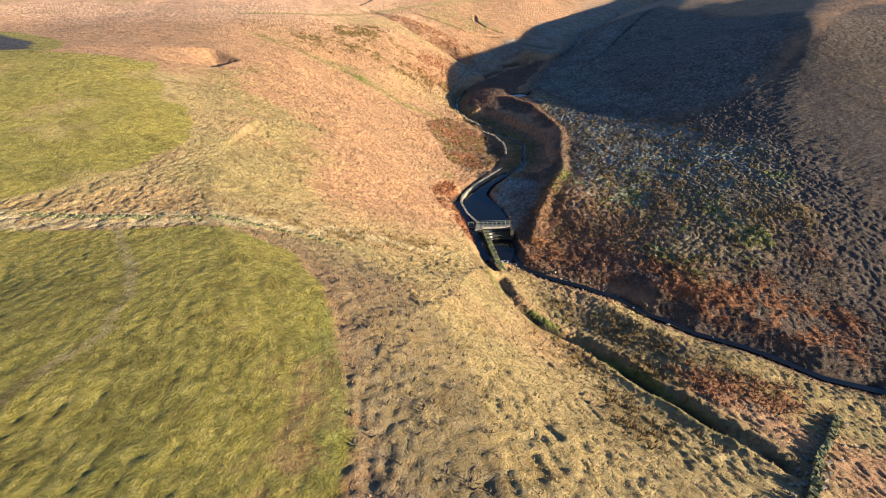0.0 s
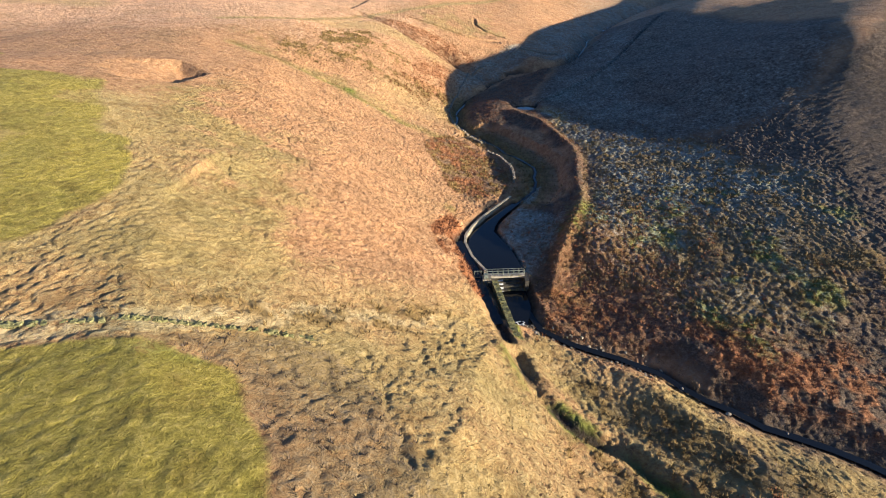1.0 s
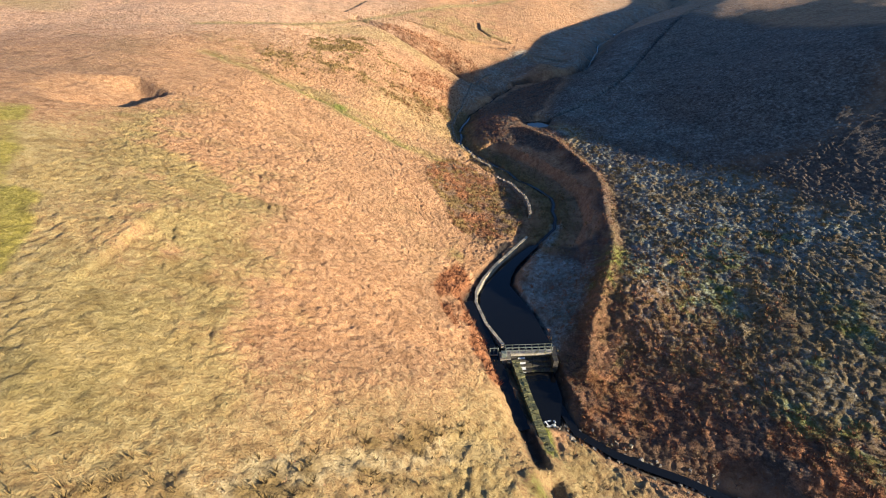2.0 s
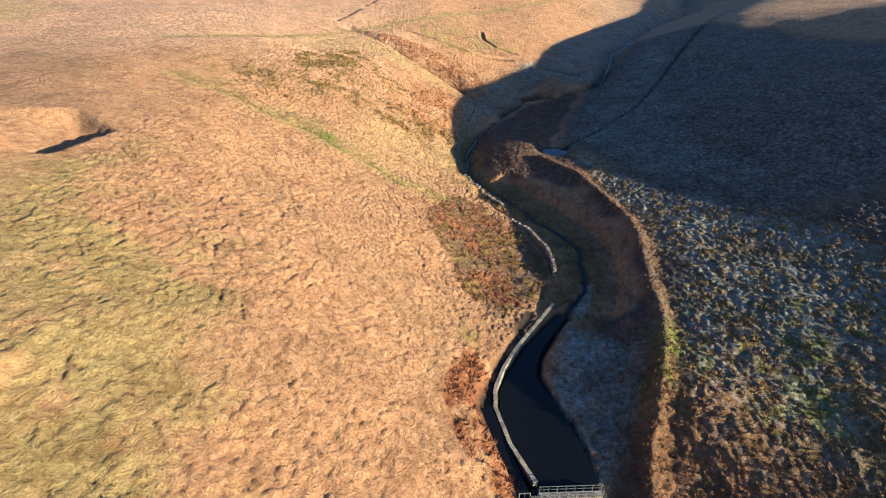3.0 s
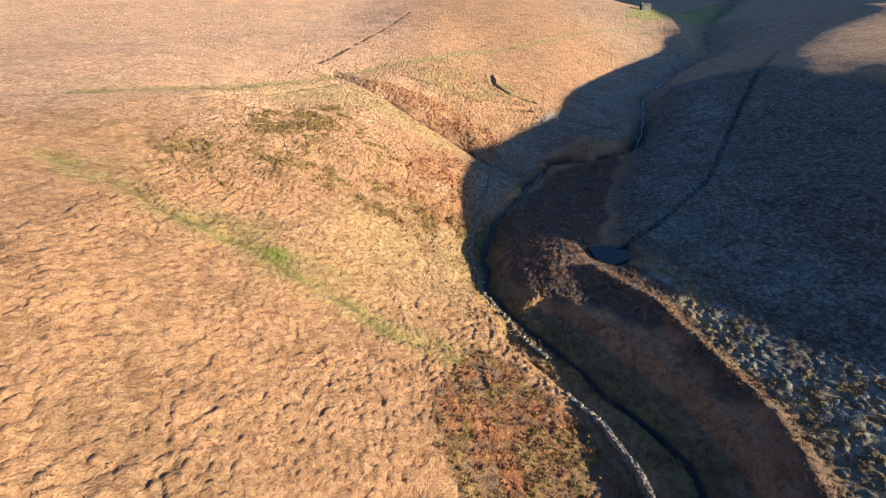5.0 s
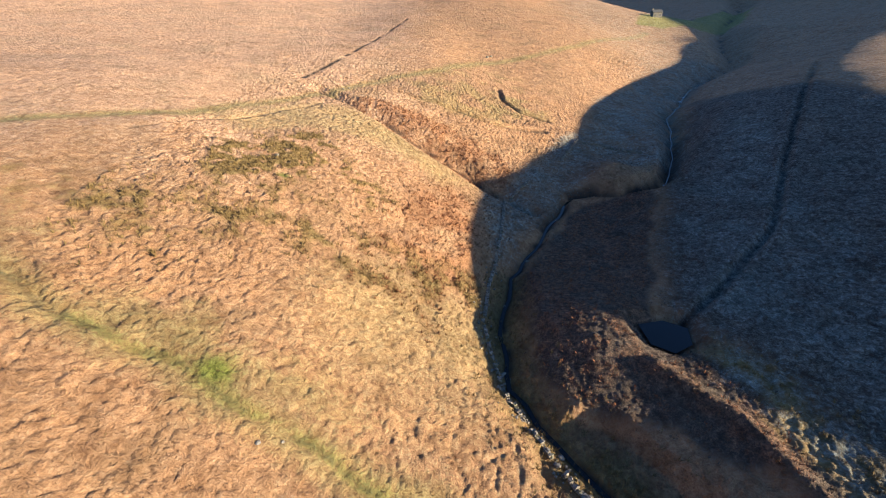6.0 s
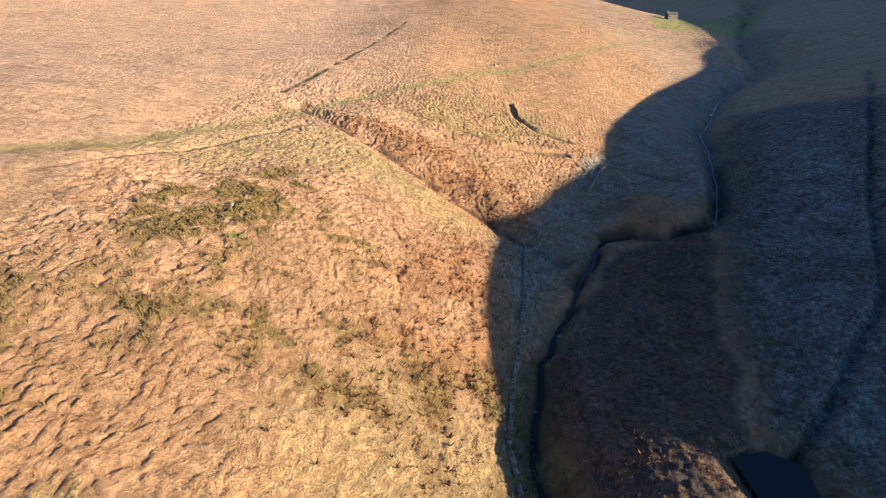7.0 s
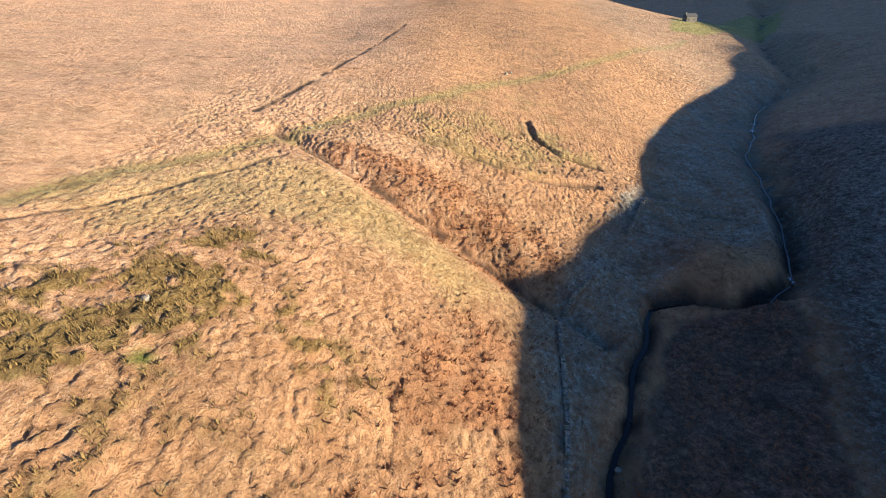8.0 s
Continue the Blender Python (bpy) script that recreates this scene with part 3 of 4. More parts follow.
def cover(x, y):
    """How much of each kind of cover grows at each place, from 0 to 1."""
    wx = x + 2.2 * value_noise(x, y, 9, 21) + 0.9 * value_noise(x, y, 3, 22)
    wy = y + 2.2 * value_noise(x, y, 9, 23) + 0.9 * value_noise(x, y, 3, 24)
    zone = lambda ring, soft: ramp01(inside(ring, wx, wy), -soft, soft)
    crisp = lambda ring, soft: ramp01(inside(ring, 0.6 * x + 0.4 * wx, 0.6 * y + 0.4 * wy), -soft, soft)
    stripe = lambda line, w: np.exp(-(along(line, 0.75 * x + 0.25 * wx, 0.75 * y + 0.25 * wy)[0] / w) ** 2)
    n6 = value_noise(x, y, 1.1, 36)
    n1, n2, n3 = value_noise(x, y, 22, 31), value_noise(x, y, 8, 32), value_noise(x, y, 4, 33)
    n4, n5 = value_noise(x, y, 2.2, 34), value_noise(x, y, 55, 35)
    spots = ramp01(0.35 * n3 + 0.5 * n4 + 0.5 * n6 + 0.3 * n2, -0.5, 0.6)
    lawn = field_share(x, y)
    top = np.maximum
    out = {}
    out["straw"] = top(top(zone(YELLOW, 9) * (0.75 + 0.25 * n2), 0.55 * zone(LOWER_STRAW, 2.5)), top(0.55 * zone(CREST_STRAW, 6), 0.58 * ramp01(n5 + 0.5 * n1, -0.1, 0.5) * ramp01(y, 120, 175) * (1 - ramp01(y, 215, 250)) * ramp01(-x, -30, 0)))
    out["pale"] = 0.95 * crisp(PALE_STRIP, 1.0) * ramp01(n3 + n6, -1.6, 0.2)
    out["olive"] = top(0.8 * zone(SALLOW, 8) * ramp01(n2 + 0.7 * n3 + 0.5 * n6, -1.2, 0.6), top(0.62 * zone(UPPER_SALLOW, 5) * ramp01(n2 + 0.7 * n3 + 0.5 * n6, -1.1, 0.5), 0.55 * zone(CLEARING, 5) * ramp01(n2 + n3, -0.9, 0.6)))
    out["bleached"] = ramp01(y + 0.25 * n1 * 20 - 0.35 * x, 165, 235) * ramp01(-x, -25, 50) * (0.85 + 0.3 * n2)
    out["olive"] = top(out["olive"], top(0.7 * stripe(GROOVE, 3.2), top(0.7 * stripe(TRACK, 2.6), 0.5 * stripe([(9, 60), (10, 50), (22, 40), (30, 22)], 5))))
    out["olive"] = top(out["olive"], top(0.55 * zone([(-8, 60), (5, 66), (8, 55), (4, 44), (-6, 48)], 4), 0.95 * zone(MOSS_BENCH, 4)) * ramp01(n2 + n3, -0.6, 0.4))
    out["heath"] = top(zone(HEATH, 5) * (1 - 0.45 * zone(FROST_BENCH, 6)), top(0.9 * zone(DULL_SLOPE, 7), top(0.42 * crisp(BROWN_TURF, 1.0), 0.95 * zone(FERN_FLANK, 2.0))))
    out["pasture"] = top(lawn * (1 - 0.5 * ramp01(n2 + 0.6 * n3 + 0.5 * n6, 0.0, 1.0)), top(ramp01(inside(FAR_FIELD, x, y), -2, 2), ramp01(inside(LANE, x, y), -6, -4)))
    out["bracken"] = top(0.75 * crisp(FERN_LEFT, 1.0) * ramp01(n3 + n6, -1.0, 0.5), zone(FERN_BANK, 3) * ramp01(n2 + n3 + n6, -0.9, 0.6))
    for ring, share, soft in ((FERN_CLOUGH, 0.5, 1.5), (FERN_WALL, 1.3, 0.6), (FERN_FLANK, 0.34, 1.5), (RED_TURF, 0.7, 1.5), (RUSSET, 0.52, 4)):
        out["bracken"] = top(out["bracken"], share * crisp(ring, soft) * ramp01(n4 + n3 + 0.6 * n6, -1.6, 0.5))
    out["rush"] = 0.95 * ramp01(spots, 0.1, 0.7) * top(zone(RUSH_BED, 4), 0.4 * zone(HEATH, 8) * ramp01(n1, -0.2, 0.5))
    for ring in (RUSH_STRIP, RUSH_LOW, RUSH_MID, RUSH_TOP, RUSH_BENCH, RUSH_FAR, RUSH_DITCH):
        out["rush"] = top(out["rush"], 0.75 * zone(ring, 2.0) * ramp01(n6 + n4, -0.9, 0.7))
    out["rush"] = top(out["rush"], top(0.7 * stripe([(17, 134), (10, 144), (5, 157), (5, 168), (8, 180)], 4.5) * (x < 12), 0.8 * spots * stripe([(-60, 172), (-40, 168), (-26, 176), (-14, 172), (0, 174)], 7)))
    out["rush"] = top(out["rush"], 0.6 * zone(FROST_BENCH, 5) * ramp01(hummocks(x, y) + 0.5 * n2 + 0.3 * n3, 0.2, 0.9))
    out["rush"] = top(out["rush"], 0.75 * stripe(FLOOR, 5.0))
    out["rush"] = top(out["rush"], 0.75 * crisp(FERN_LEFT, 1.0) * ramp01(n6 + n4 - 0.5 * n3, -0.5, 0.7))
    out["olive"] = top(out["olive"], 0.5 * zone(FERN_LEFT, 2.0) * ramp01(n3 + n2, -0.5, 0.6))
    out["olive"] = top(out["olive"], zone(FROST_BENCH, 7) * (0.75 + 0.25 * hummocks(x, y)))
    out["bracken"] = top(out["bracken"], 0.5 * zone(HEATH, 6) * ramp01(n1 - 0.5 * n2, 0.0, 0.6) * (1 - ramp01(y, 84, 108)))
    green = ramp01(n3 + 0.6 * n2, 0.0, 0.6)
    out["moss"] = top(0.5 * green * stripe(GROOVE, 1.1), top(stripe(DITCH, 2.4) * ramp01(n3, -0.5, 0.3), 0.9 * stripe([(9.2, 75), (9.6, 69), (10.2, 62)], 0.9)))
    out["moss"] = top(out["moss"], top(0.3 * stripe(TRACK, 2.2) * ramp01(n2, -0.8, 0.4), 0.8 * crisp(FROST_BENCH, 4) * ramp01(n2 + 0.6 * n3 + 0.5 * n6, 0.0, 0.9) * (1 - ramp01(y, 96, 112))))
    out["moss"] = top(out["moss"], 0.9 * np.exp(-(np.hypot(x + 26, y - 147.5) / 2.2) ** 2) + 0.8 * np.exp(-(np.hypot(x + 29, y - 186) / 1.1) ** 2))
    out["olive"] = top(out["olive"], 0.75 * zone(LOWER_STRAW, 3) * ramp01(n2 + n3, -1.2, 0.3))
    out["heath"] = top(out["heath"], 0.45 * zone(RUSH_DITCH, 4))
    out["moss"] = top(out["moss"], 0.55 * np.exp(-(np.hypot(x - 2.2, y - 99) / 3.2) ** 2) * ramp01(n3 + n4, -1.0, 0.4))
    out["moss"] = top(out["moss"], 0.55 * lawn * np.exp(-(along(NEAR_EDGE, x, y)[0] / 2.5) ** 2) * ramp01(n3 + n2, -0.8, 0.4))
    out["path"] = top(0.6 * stripe(TRACK, 0.8), 0.6 * stripe([(-26, 8), (-23, 20), (-28, 30), (-35, 40)], 0.6))
    shore = top(ramp01(inside(POND, x, y), -1.4, -0.2), ramp01(inside(POOL, x, y), -2.2, -0.4))
    out["bare_and_shade"] = top(shore, top(stripe(BECK_LOW, 0.9), top(0.9 * stripe(BECK_UP, 0.65) * ramp01(n4 + n3, -1.1, 0.1), 0.8 * stripe(BECK_HEAD, 0.9) * ramp01(n4 + n3, -1.0, 0.2))))
    # dark beds of ditches and walls, with their shade put into the colour
    for line, w, share in ((DITCH, 0.8, 0.9), (LEAT, 1.1, 1), (DRAIN, 0.5, 1.15), (RING_DITCH, 0.7, 0.8), (LONG_DITCH, 0.7, 0.7), (CLOUGH, 1.2, 0.7),
                           (TRACK_DITCH, 0.5, 0.7), ([(-71, 292), (-49, 295), (-35, 285)], 0.7, 0.6), ([(-65, 394), (-31, 350)], 1.2, 0.5),                            ([(100, 137), (103, 120), (107, 107)], 0.9, 0.7),
                            ([(138, 454), (253, 596), (345, 660)], 2.0, 0.9), (OLD_WALL, 0.8, 0.9), (GROOVE, 0.4, 0.5)):
        out["bare_and_shade"] = top(out["bare_and_shade"], share * stripe(line, w) * ramp01(n4 + n3, -1.0, 0.2))
    # wet peat patches, which also darken the bank for its low, shaded ground
    out["bare_and_shade"] = top(out["bare_and_shade"], 0.35 * zone(FERN_BANK, 3) * ramp01(n4 + n6 - 0.4 * n2, 0.1, 0.8))
    out["heath"] = top(out["heath"], 0.6 * crisp(FERN_LEFT, 1.0))
    rime = 0.50 + 0.16 * n3 + 0.18 * n4 + 0.16 * n6 + 0.14 * n2
    # rime in the hollows doubles as the cold tone of their shade
    out["frost"] = top((0.22 * rime + 0.46 * (0.36 + 0.64 * ramp01(y, 72, 104)) * (1 - 0.95 * hummocks(x, y)) * ramp01(n2 + 0.5 * n3, -1.2, 0.1)) * zone(FROST_BENCH, 6), top((0.24 + 0.34 * rime) * zone(FROST_SLOPE, 8), 0.45 * zone(FROST_FAR, 9) * ramp01(n2 + n3 + n6, -1.0, 0.4)))
    # thin frost colour that also turns the shaded hillsides bluer
    out["frost"] = top(out["frost"], top(top(0.30 * zone(DULL_SLOPE, 7), 0.28 * ramp01(x + 0.2 * n1 * 30, 48, 100) * ramp01(y, 200, 250)), 0.8 * stripe([(19, 105), (21, 109), (22.5, 112)], 1.3)))
    out["frost"] = top(out["frost"], (0.25 + 0.75 * rime) * ramp01(inside([(13.5, 79), (12, 92), (16, 102), (26, 98), (23, 82)], wx, wy), -3, 2))
    out["frost"] = out["frost"] * (1 - np.exp(-(along(BANK, x, y)[0] / 2.4) ** 2))
    # lingering rime, and the hill's cast shadow made greyer and darker by colour
    out["frost"] = top(out["frost"], (0.12 + 0.5 * rime) * zone(RIME_SHADE_LEFT, 3))
    out["heath"] = top(out["heath"], 0.45 * zone(RIME_SHADE_LEFT, 3))
    out["straw"] = top(out["straw"], 0.55 * stripe(BANK, 1.0))
    # gorge sides darkened by colour, so that the shaded cleft looks deep
    gorge = stripe(BECK_UP, 2.6) * ramp01(y, 176, 196) + stripe(BECK_HEAD, 2.4) * (1 - 0.6 * ramp01(y, 250, 290))
    out["bare_and_shade"] = top(out["bare_and_shade"], 0.75 * gorge * ramp01(n3 + n4, -1.3, 0.4))
    out["tarmac"] = crisp(LANE, 0.6)
    out["distant"] = 1 - np.exp(-np.maximum(x - 86, 0) / 14 - np.maximum(y - 262, 0) / 25 - np.maximum(-50 - x, 0) / 14 - np.maximum(4 - y, 0) / 8)
    return out


def finer(lines, lo, hi, step):
    """The same grid lines, closer set from lo to hi."""
    return np.concatenate([lines[lines < lo], np.arange(lo, hi, step), lines[lines >= hi]])


def between(values, xs, ys, fx, fy):
    """Values on one grid carried over to a finer one."""
    v = values.reshape(len(ys), len(xs))
    i = np.clip(np.searchsorted(xs, fx, "right") - 1, 0, len(xs) - 2)
    j = np.clip(np.searchsorted(ys, fy, "right") - 1, 0, len(ys) - 2)
    p, q = ((fx - xs[i]) / (xs[i + 1] - xs[i]))[None], ((fy - ys[j]) / (ys[j + 1] - ys[j]))[:, None]
    low = v[j][:, i] * (1 - p) + v[j][:, i + 1] * p
    high = v[j + 1][:, i] * (1 - p) + v[j + 1][:, i + 1] * p
    return (low * (1 - q) + high * q).ravel()


xs = axis(-900, -46, 82, 1100, 0.45, 1.035)
ys = axis(-200, 8, 256, 2800, 0.45, 1.03)
gx, gy = (a.ravel() for a in np.meshgrid(xs, ys))
fine_x, fine_y = finer(xs, -50.0, 82.0, 0.21), finer(ys, 6.0, 258.0, 0.21)
covering = {key: between(value, xs, ys, fine_x, fine_y) for key, value in cover(gx, gy).items()}
gz = between(ground_height(gx, gy), xs, ys, fine_x, fine_y)
gx, gy = (a.ravel() for a in np.meshgrid(fine_x, fine_y))
ground_mesh = sheet("ground", fine_x, fine_y, gz + turf(gx, gy, covering))
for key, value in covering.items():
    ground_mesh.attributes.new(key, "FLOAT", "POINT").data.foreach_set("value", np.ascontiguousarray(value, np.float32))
ground = tagged(new("ground", ground_mesh), "frosty upland moor of dry grass, bracken and pasture", "ground", kind="structure")
ground_mesh.materials.append(GROUND)


# ---- water ----
def ribbon(name, line, width, label):
    bm = bmesh.new()
    pts = np.array(line, float)
    rows = []
    for k in range(len(pts)):
        a, b = pts[max(k - 1, 0)], pts[min(k + 1, len(pts) - 1)]
        side = np.array([-(b - a)[1], (b - a)[0]])
        side = side / np.linalg.norm(side) * width
        rows.append([bm.verts.new((pts[k][0] + s * side[0], pts[k][1] + s * side[1], pts[k][2])) for s in (-1, 1)])
    for p, q in zip(rows[:-1], rows[1:]):
        bm.faces.new((p[0], p[1], q[1], q[0]))
    return flat(name, bm, label)


def flat(name, bm, label):
    me = bpy.data.meshes.new(name)
    bmesh.ops.recalc_face_normals(bm, faces=bm.faces)
    bm.to_mesh(me)
    bm.free()
    me.materials.append(WATER)
    return tagged(new(name, me), label, "water", kind="structure")


def pool(name, ring, level, label, grow=1.1):
    bm = bmesh.new()
    cx, cy = np.mean([p[0] for p in ring]), np.mean([p[1] for p in ring])
    bm.faces.new([bm.verts.new((cx + grow * (x - cx), cy + grow * (y - cy), level)) for x, y in ring])
    return flat(name, bm, label)


ribbon("water", BECK_LOW, 0.5, "dark peaty beck below the weir")
ribbon("water", [(x, y, z + 0.05) for x, y, z in LEAT[3:7]], 0.75, "narrow leat of dark water beside the weir")
ribbon("water", [(x, y, z - 0.12) for x, y, z in BECK_UP], 0.3, "dark peaty beck winding up the shaded valley")
ribbon("water", [(x, y, z - 0.22) for x, y, z in BECK_HEAD], 0.14, "thin beck in the shaded valley head")
pool("water", POND, -0.7, "still dark blue mill pond behind the weir", 1.04)
pool("water", POOL, -2.25, "dark pool below the weir")
pool("water", TARN, 4.95, "small blue tarn at the foot of a drain")


# ---- helpers for things ----
def part(name, bm, material, parent=None, label=""):
    """Links a bmesh as one mesh object, under a thing or a part if one is given."""
    me = bpy.data.meshes.new(name)
    bmesh.ops.recalc_face_normals(bm, faces=bm.faces)
    bm.to_mesh(me)
    bm.free()
    me.materials.append(material)
    ob = new(name, me)
    ob.parent = parent
    return tagged(ob, label)


def block(bm, m, size, jitter=0.0, taper=0.0):
    """Adds a block of the given size to bm at the pose m, its corners knocked about by jitter."""
    made = bmesh.ops.create_cube(bm, size=1.0)["verts"]
    for v in made:
        k = 1 - taper * (v.co.z + 0.5)
        v.co = Vector((v.co.x * size[0] * k, v.co.y * size[1] * k, v.co.z * size[2]))
        v.co += Vector([random.uniform(-jitter, jitter) for _ in range(3)])
        v.co = m @ v.co
    return made


def rod(bm, a, b, r, sides=6):
    a, b = Vector(a), Vector(b)
    m = Matrix.Translation((a + b) / 2) @ (b - a).to_track_quat("Z", "Y").to_matrix().to_4x4()
    bmesh.ops.create_cone(bm, cap_ends=True, segments=sides, radius1=r, radius2=r, depth=(b - a).length, matrix=m)


def steps_on(line, step):
    """Places and headings at even steps on a line."""
    out = []
    for a, b in zip(line[:-1], line[1:]):
        d = math.hypot(b[0] - a[0], b[1] - a[1])
        n = max(1, round(d / step))
        for k in range(n):
            s = (k + 0.5) / n
            out.append((a[0] + s * (b[0] - a[0]), a[1] + s * (b[1] - a[1]), math.degrees(math.atan2(b[1] - a[1], b[0] - a[0])), d / n))
    return out


def boulder(size):
    bm = bmesh.new()
    bmesh.ops.create_icosphere(bm, subdivisions=2, radius=1.0)
    k = random.random() * 50
    for v in bm.verts:
        n = noise.noise(v.co * 1.3 + Vector((k, 0, 0)))
        v.co = Vector((v.co.x * size[0], v.co.y * size[1], v.co.z * size[2])) * (1 + 0.45 * n)
    return bm


# ---- masonry along the beck ----
def dry_wall(name, line, top_level, tall, wide, label, coping=True, ruin=0.0, gaps=0.0, material=None):
    """A dry-stone wall on a line: courses of small stones, and a row of capping slabs."""
    base = tagged(new(name), label, "stone wall", group="dry-stone walls")
    base.location = (line[0][0], line[0][1], height(line[0][0], line[0][1]))
    bm = bmesh.new()
    caps = []
    for x, y, turn, length in steps_on(line, 0.42):
        ground_z = height(x, y)
        if random.random() < gaps:
            continue
        z1 = (top_level if top_level is not None else ground_z + tall)
        z1 -= ruin * random.random() * tall
        z0 = min(ground_z - 0.35, z1 - tall)
        n = max(1, round((z1 - z0) / 0.26))
        for c in range(n):
            for side in (-1, 1):
                m = pose(x, y, z0 + (c + 0.5) * (z1 - z0) / n, 0, 0, turn + random.uniform(-5, 5)) @ pose(random.uniform(-0.1, 0.1), side * wide * 0.25, 0)
                block(bm, m, (length * random.uniform(0.8, 1.05), wide * 0.52, (z1 - z0) / n * 0.95), 0.035 + 0.05 * ruin)
    stone = part("stonework", bm, material or STONE, base)
    stone.matrix_parent_inverse = Matrix.Translation(-base.location)
    if coping:
        for x, y, turn, length in steps_on(line, 0.95):
            z1 = top_level if top_level is not None else height(x, y) + tall
            slab = bmesh.new()
            block(slab, Matrix(), (length * 0.97, wide * 1.12, 0.14), 0.025)
            bmesh.ops.bevel(slab, geom=slab.edges[:], offset=0.02, segments=1, affect="EDGES")
            cap = part("coping_stone", slab, COPING, base)
            cap.matrix_parent_inverse = Matrix.Translation(-base.location)
            cap.matrix_basis = pose(x, y, z1 + 0.06, random.uniform(-2, 2), random.uniform(-2, 2), turn + random.uniform(-2, 2))
    return base


POND_WALL = [(7.0, 78.4), (5.0, 83), (3.9, 88), (4.2, 91), (5.8, 94.6), (8.4, 98.6), (12, 103.2), (15.4, 107.6)]
BEND_WALL = [(17.2, 115), (17.6, 119), (17.2, 123), (15.4, 129), (12.2, 134)]
dry_wall("retaining_wall", POND_WALL, 0.12, 1.2, 0.42, "pale-capped stone retaining wall beside the dark mill pond")
dry_wall("retaining_wall", BEND_WALL, 1.9, 1.5, 0.55, "weathered stone retaining wall on a bend of the beck", coping=False, ruin=0.25)
dry_wall("leat_wall", [(8.3, 75.6), (9.0, 70), (9.9, 63.2), (10.6, 60.4)], 0.0, 1.4, 1.0, "mossy stone wall between leat and lower pool", coping=False, ruin=0.1, material=MOSSY)
dry_wall("field_wall", [(47, 31), (43, 27.6), (40, 25), (36, 22), (32, 18.4), (29, 15.6), (26, 13)], None, 1.0, 0.6, "tumbled mossy dry-stone field wall in rough grass", coping=False, ruin=0.6, gaps=0.1, material=MOSSY)
dry_wall("valley_wall", [(3, 171), (4.4, 178), (6.4, 184.5), (8.4, 192), (10.2, 201), (11.3, 207), (13.2, 211.5), (19, 218)], None, 0.55, 0.5, "ruined dry-stone wall running along a shaded hillside", coping=False, ruin=0.7, gaps=0.1)
dry_wall("bank_wall", [(12.4, 139), (9.6, 143), (6.8, 149), (4.2, 155), (3, 163), (2.6, 170)], None, 0.7, 0.5, "broken low stone wall along the beck's bank", coping=False, ruin=0.9, gaps=0.35)
dry_wall("sheep_wall", [(30, 231), (33.5, 236), (37, 241), (45, 241), (54, 236)], None, 0.9, 0.5, "low frosted stone wall in the shaded valley", coping=False, ruin=0.5)
dry_wall("old_field_wall", [(-46, 38.6), (-36, 39.4), (-28, 41.2), (-22, 43.2), (-17, 45.2), (-13, 46.2)], None, 0.22, 0.5, "collapsed stone field wall sunk in pale grass", coping=False, ruin=1.0, gaps=0.2, material=MOSSY)


# ---- weir and footbridge ----
def footbridge():
    base = tagged(new("footbridge"), "narrow concrete footbridge with steel handrails over the weir", "footbridge")
    base.location = (10.3, 77.1, 0.0)
    x0, x1, wide = -3.2, 3.3, 0.65
    for k in range(7):
        bm = bmesh.new()
        a = x0 + (x1 - x0) * k / 7
        block(bm, pose(a + (x1 - x0) / 14, 0, 0.0), ((x1 - x0) / 7 - 0.03, wide, 0.09), 0.01)
        part("deck_slab", bm, CONCRETE, base)
    for s in (-1, 1):
        bm = bmesh.new()
        block(bm, pose(0, s * wide * 0.4, -0.24), (x1 - x0, 0.16, 0.32), 0.01)
        part("beam", bm, CONCRETE, base)
        for z in (0.58, 1.08):
            bm = bmesh.new()
            rod(bm, (x0, s * wide * 0.47, z), (x1, s * wide * 0.47, z), 0.035)
            part("handrail", bm, STEEL, base, "grey steel tube handrail")
        for k in range(8):
            bm = bmesh.new()
            x = x0 + 0.1 + (x1 - x0 - 0.2) * k / 7
            rod(bm, (x, s * wide * 0.47, 0.05), (x, s * wide * 0.47, 1.12), 0.04)
            part("post", bm, STEEL, base)
    return base


def sluice():
    base = tagged(new("sluice_gate"), "pale green steel sluice gate in a stone pier", "sluice gate")
    base.location = (7.0, 76.4, 0.0)
    bm = bmesh.new()
    block(bm, pose(0, 0, -0.6), (1.5, 1.3, 1.4), 0.04)
    part("pier", bm, STONE, base)
    bm = bmesh.new()
    block(bm, pose(-0.2, -0.1, 0.5), (0.7, 0.6, 0.8), 0.01)
    bmesh.ops.bevel(bm, geom=bm.edges[:], offset=0.03, segments=1, affect="EDGES")
    part("cabinet", bm, STEEL, base, "pale green steel cabinet")
    for s in (-1, 1):
        bm = bmesh.new()
        rod(bm, (-1.5 + 0.55 * s, 0.3, -1.2), (-1.5 + 0.55 * s, 0.3, 1.3), 0.07)
        part("guide_post", bm, STEEL, base)
    bm = bmesh.new()
    block(bm, pose(-1.5, 0.3, -0.5), (1.0, 0.08, 1.1))
    part("gate_plate", bm, WOOD, base, "dark timber gate plate")
    bm = bmesh.new()
    rod(bm, (-1.5, 0.3, 0.0), (-1.5, 0.3, 1.5), 0.03)
    rod(bm, (-2.05, 0.3, 1.25), (-0.95, 0.3, 1.25), 0.05)
    part("lifting_spindle", bm, STEEL, base)
    return base


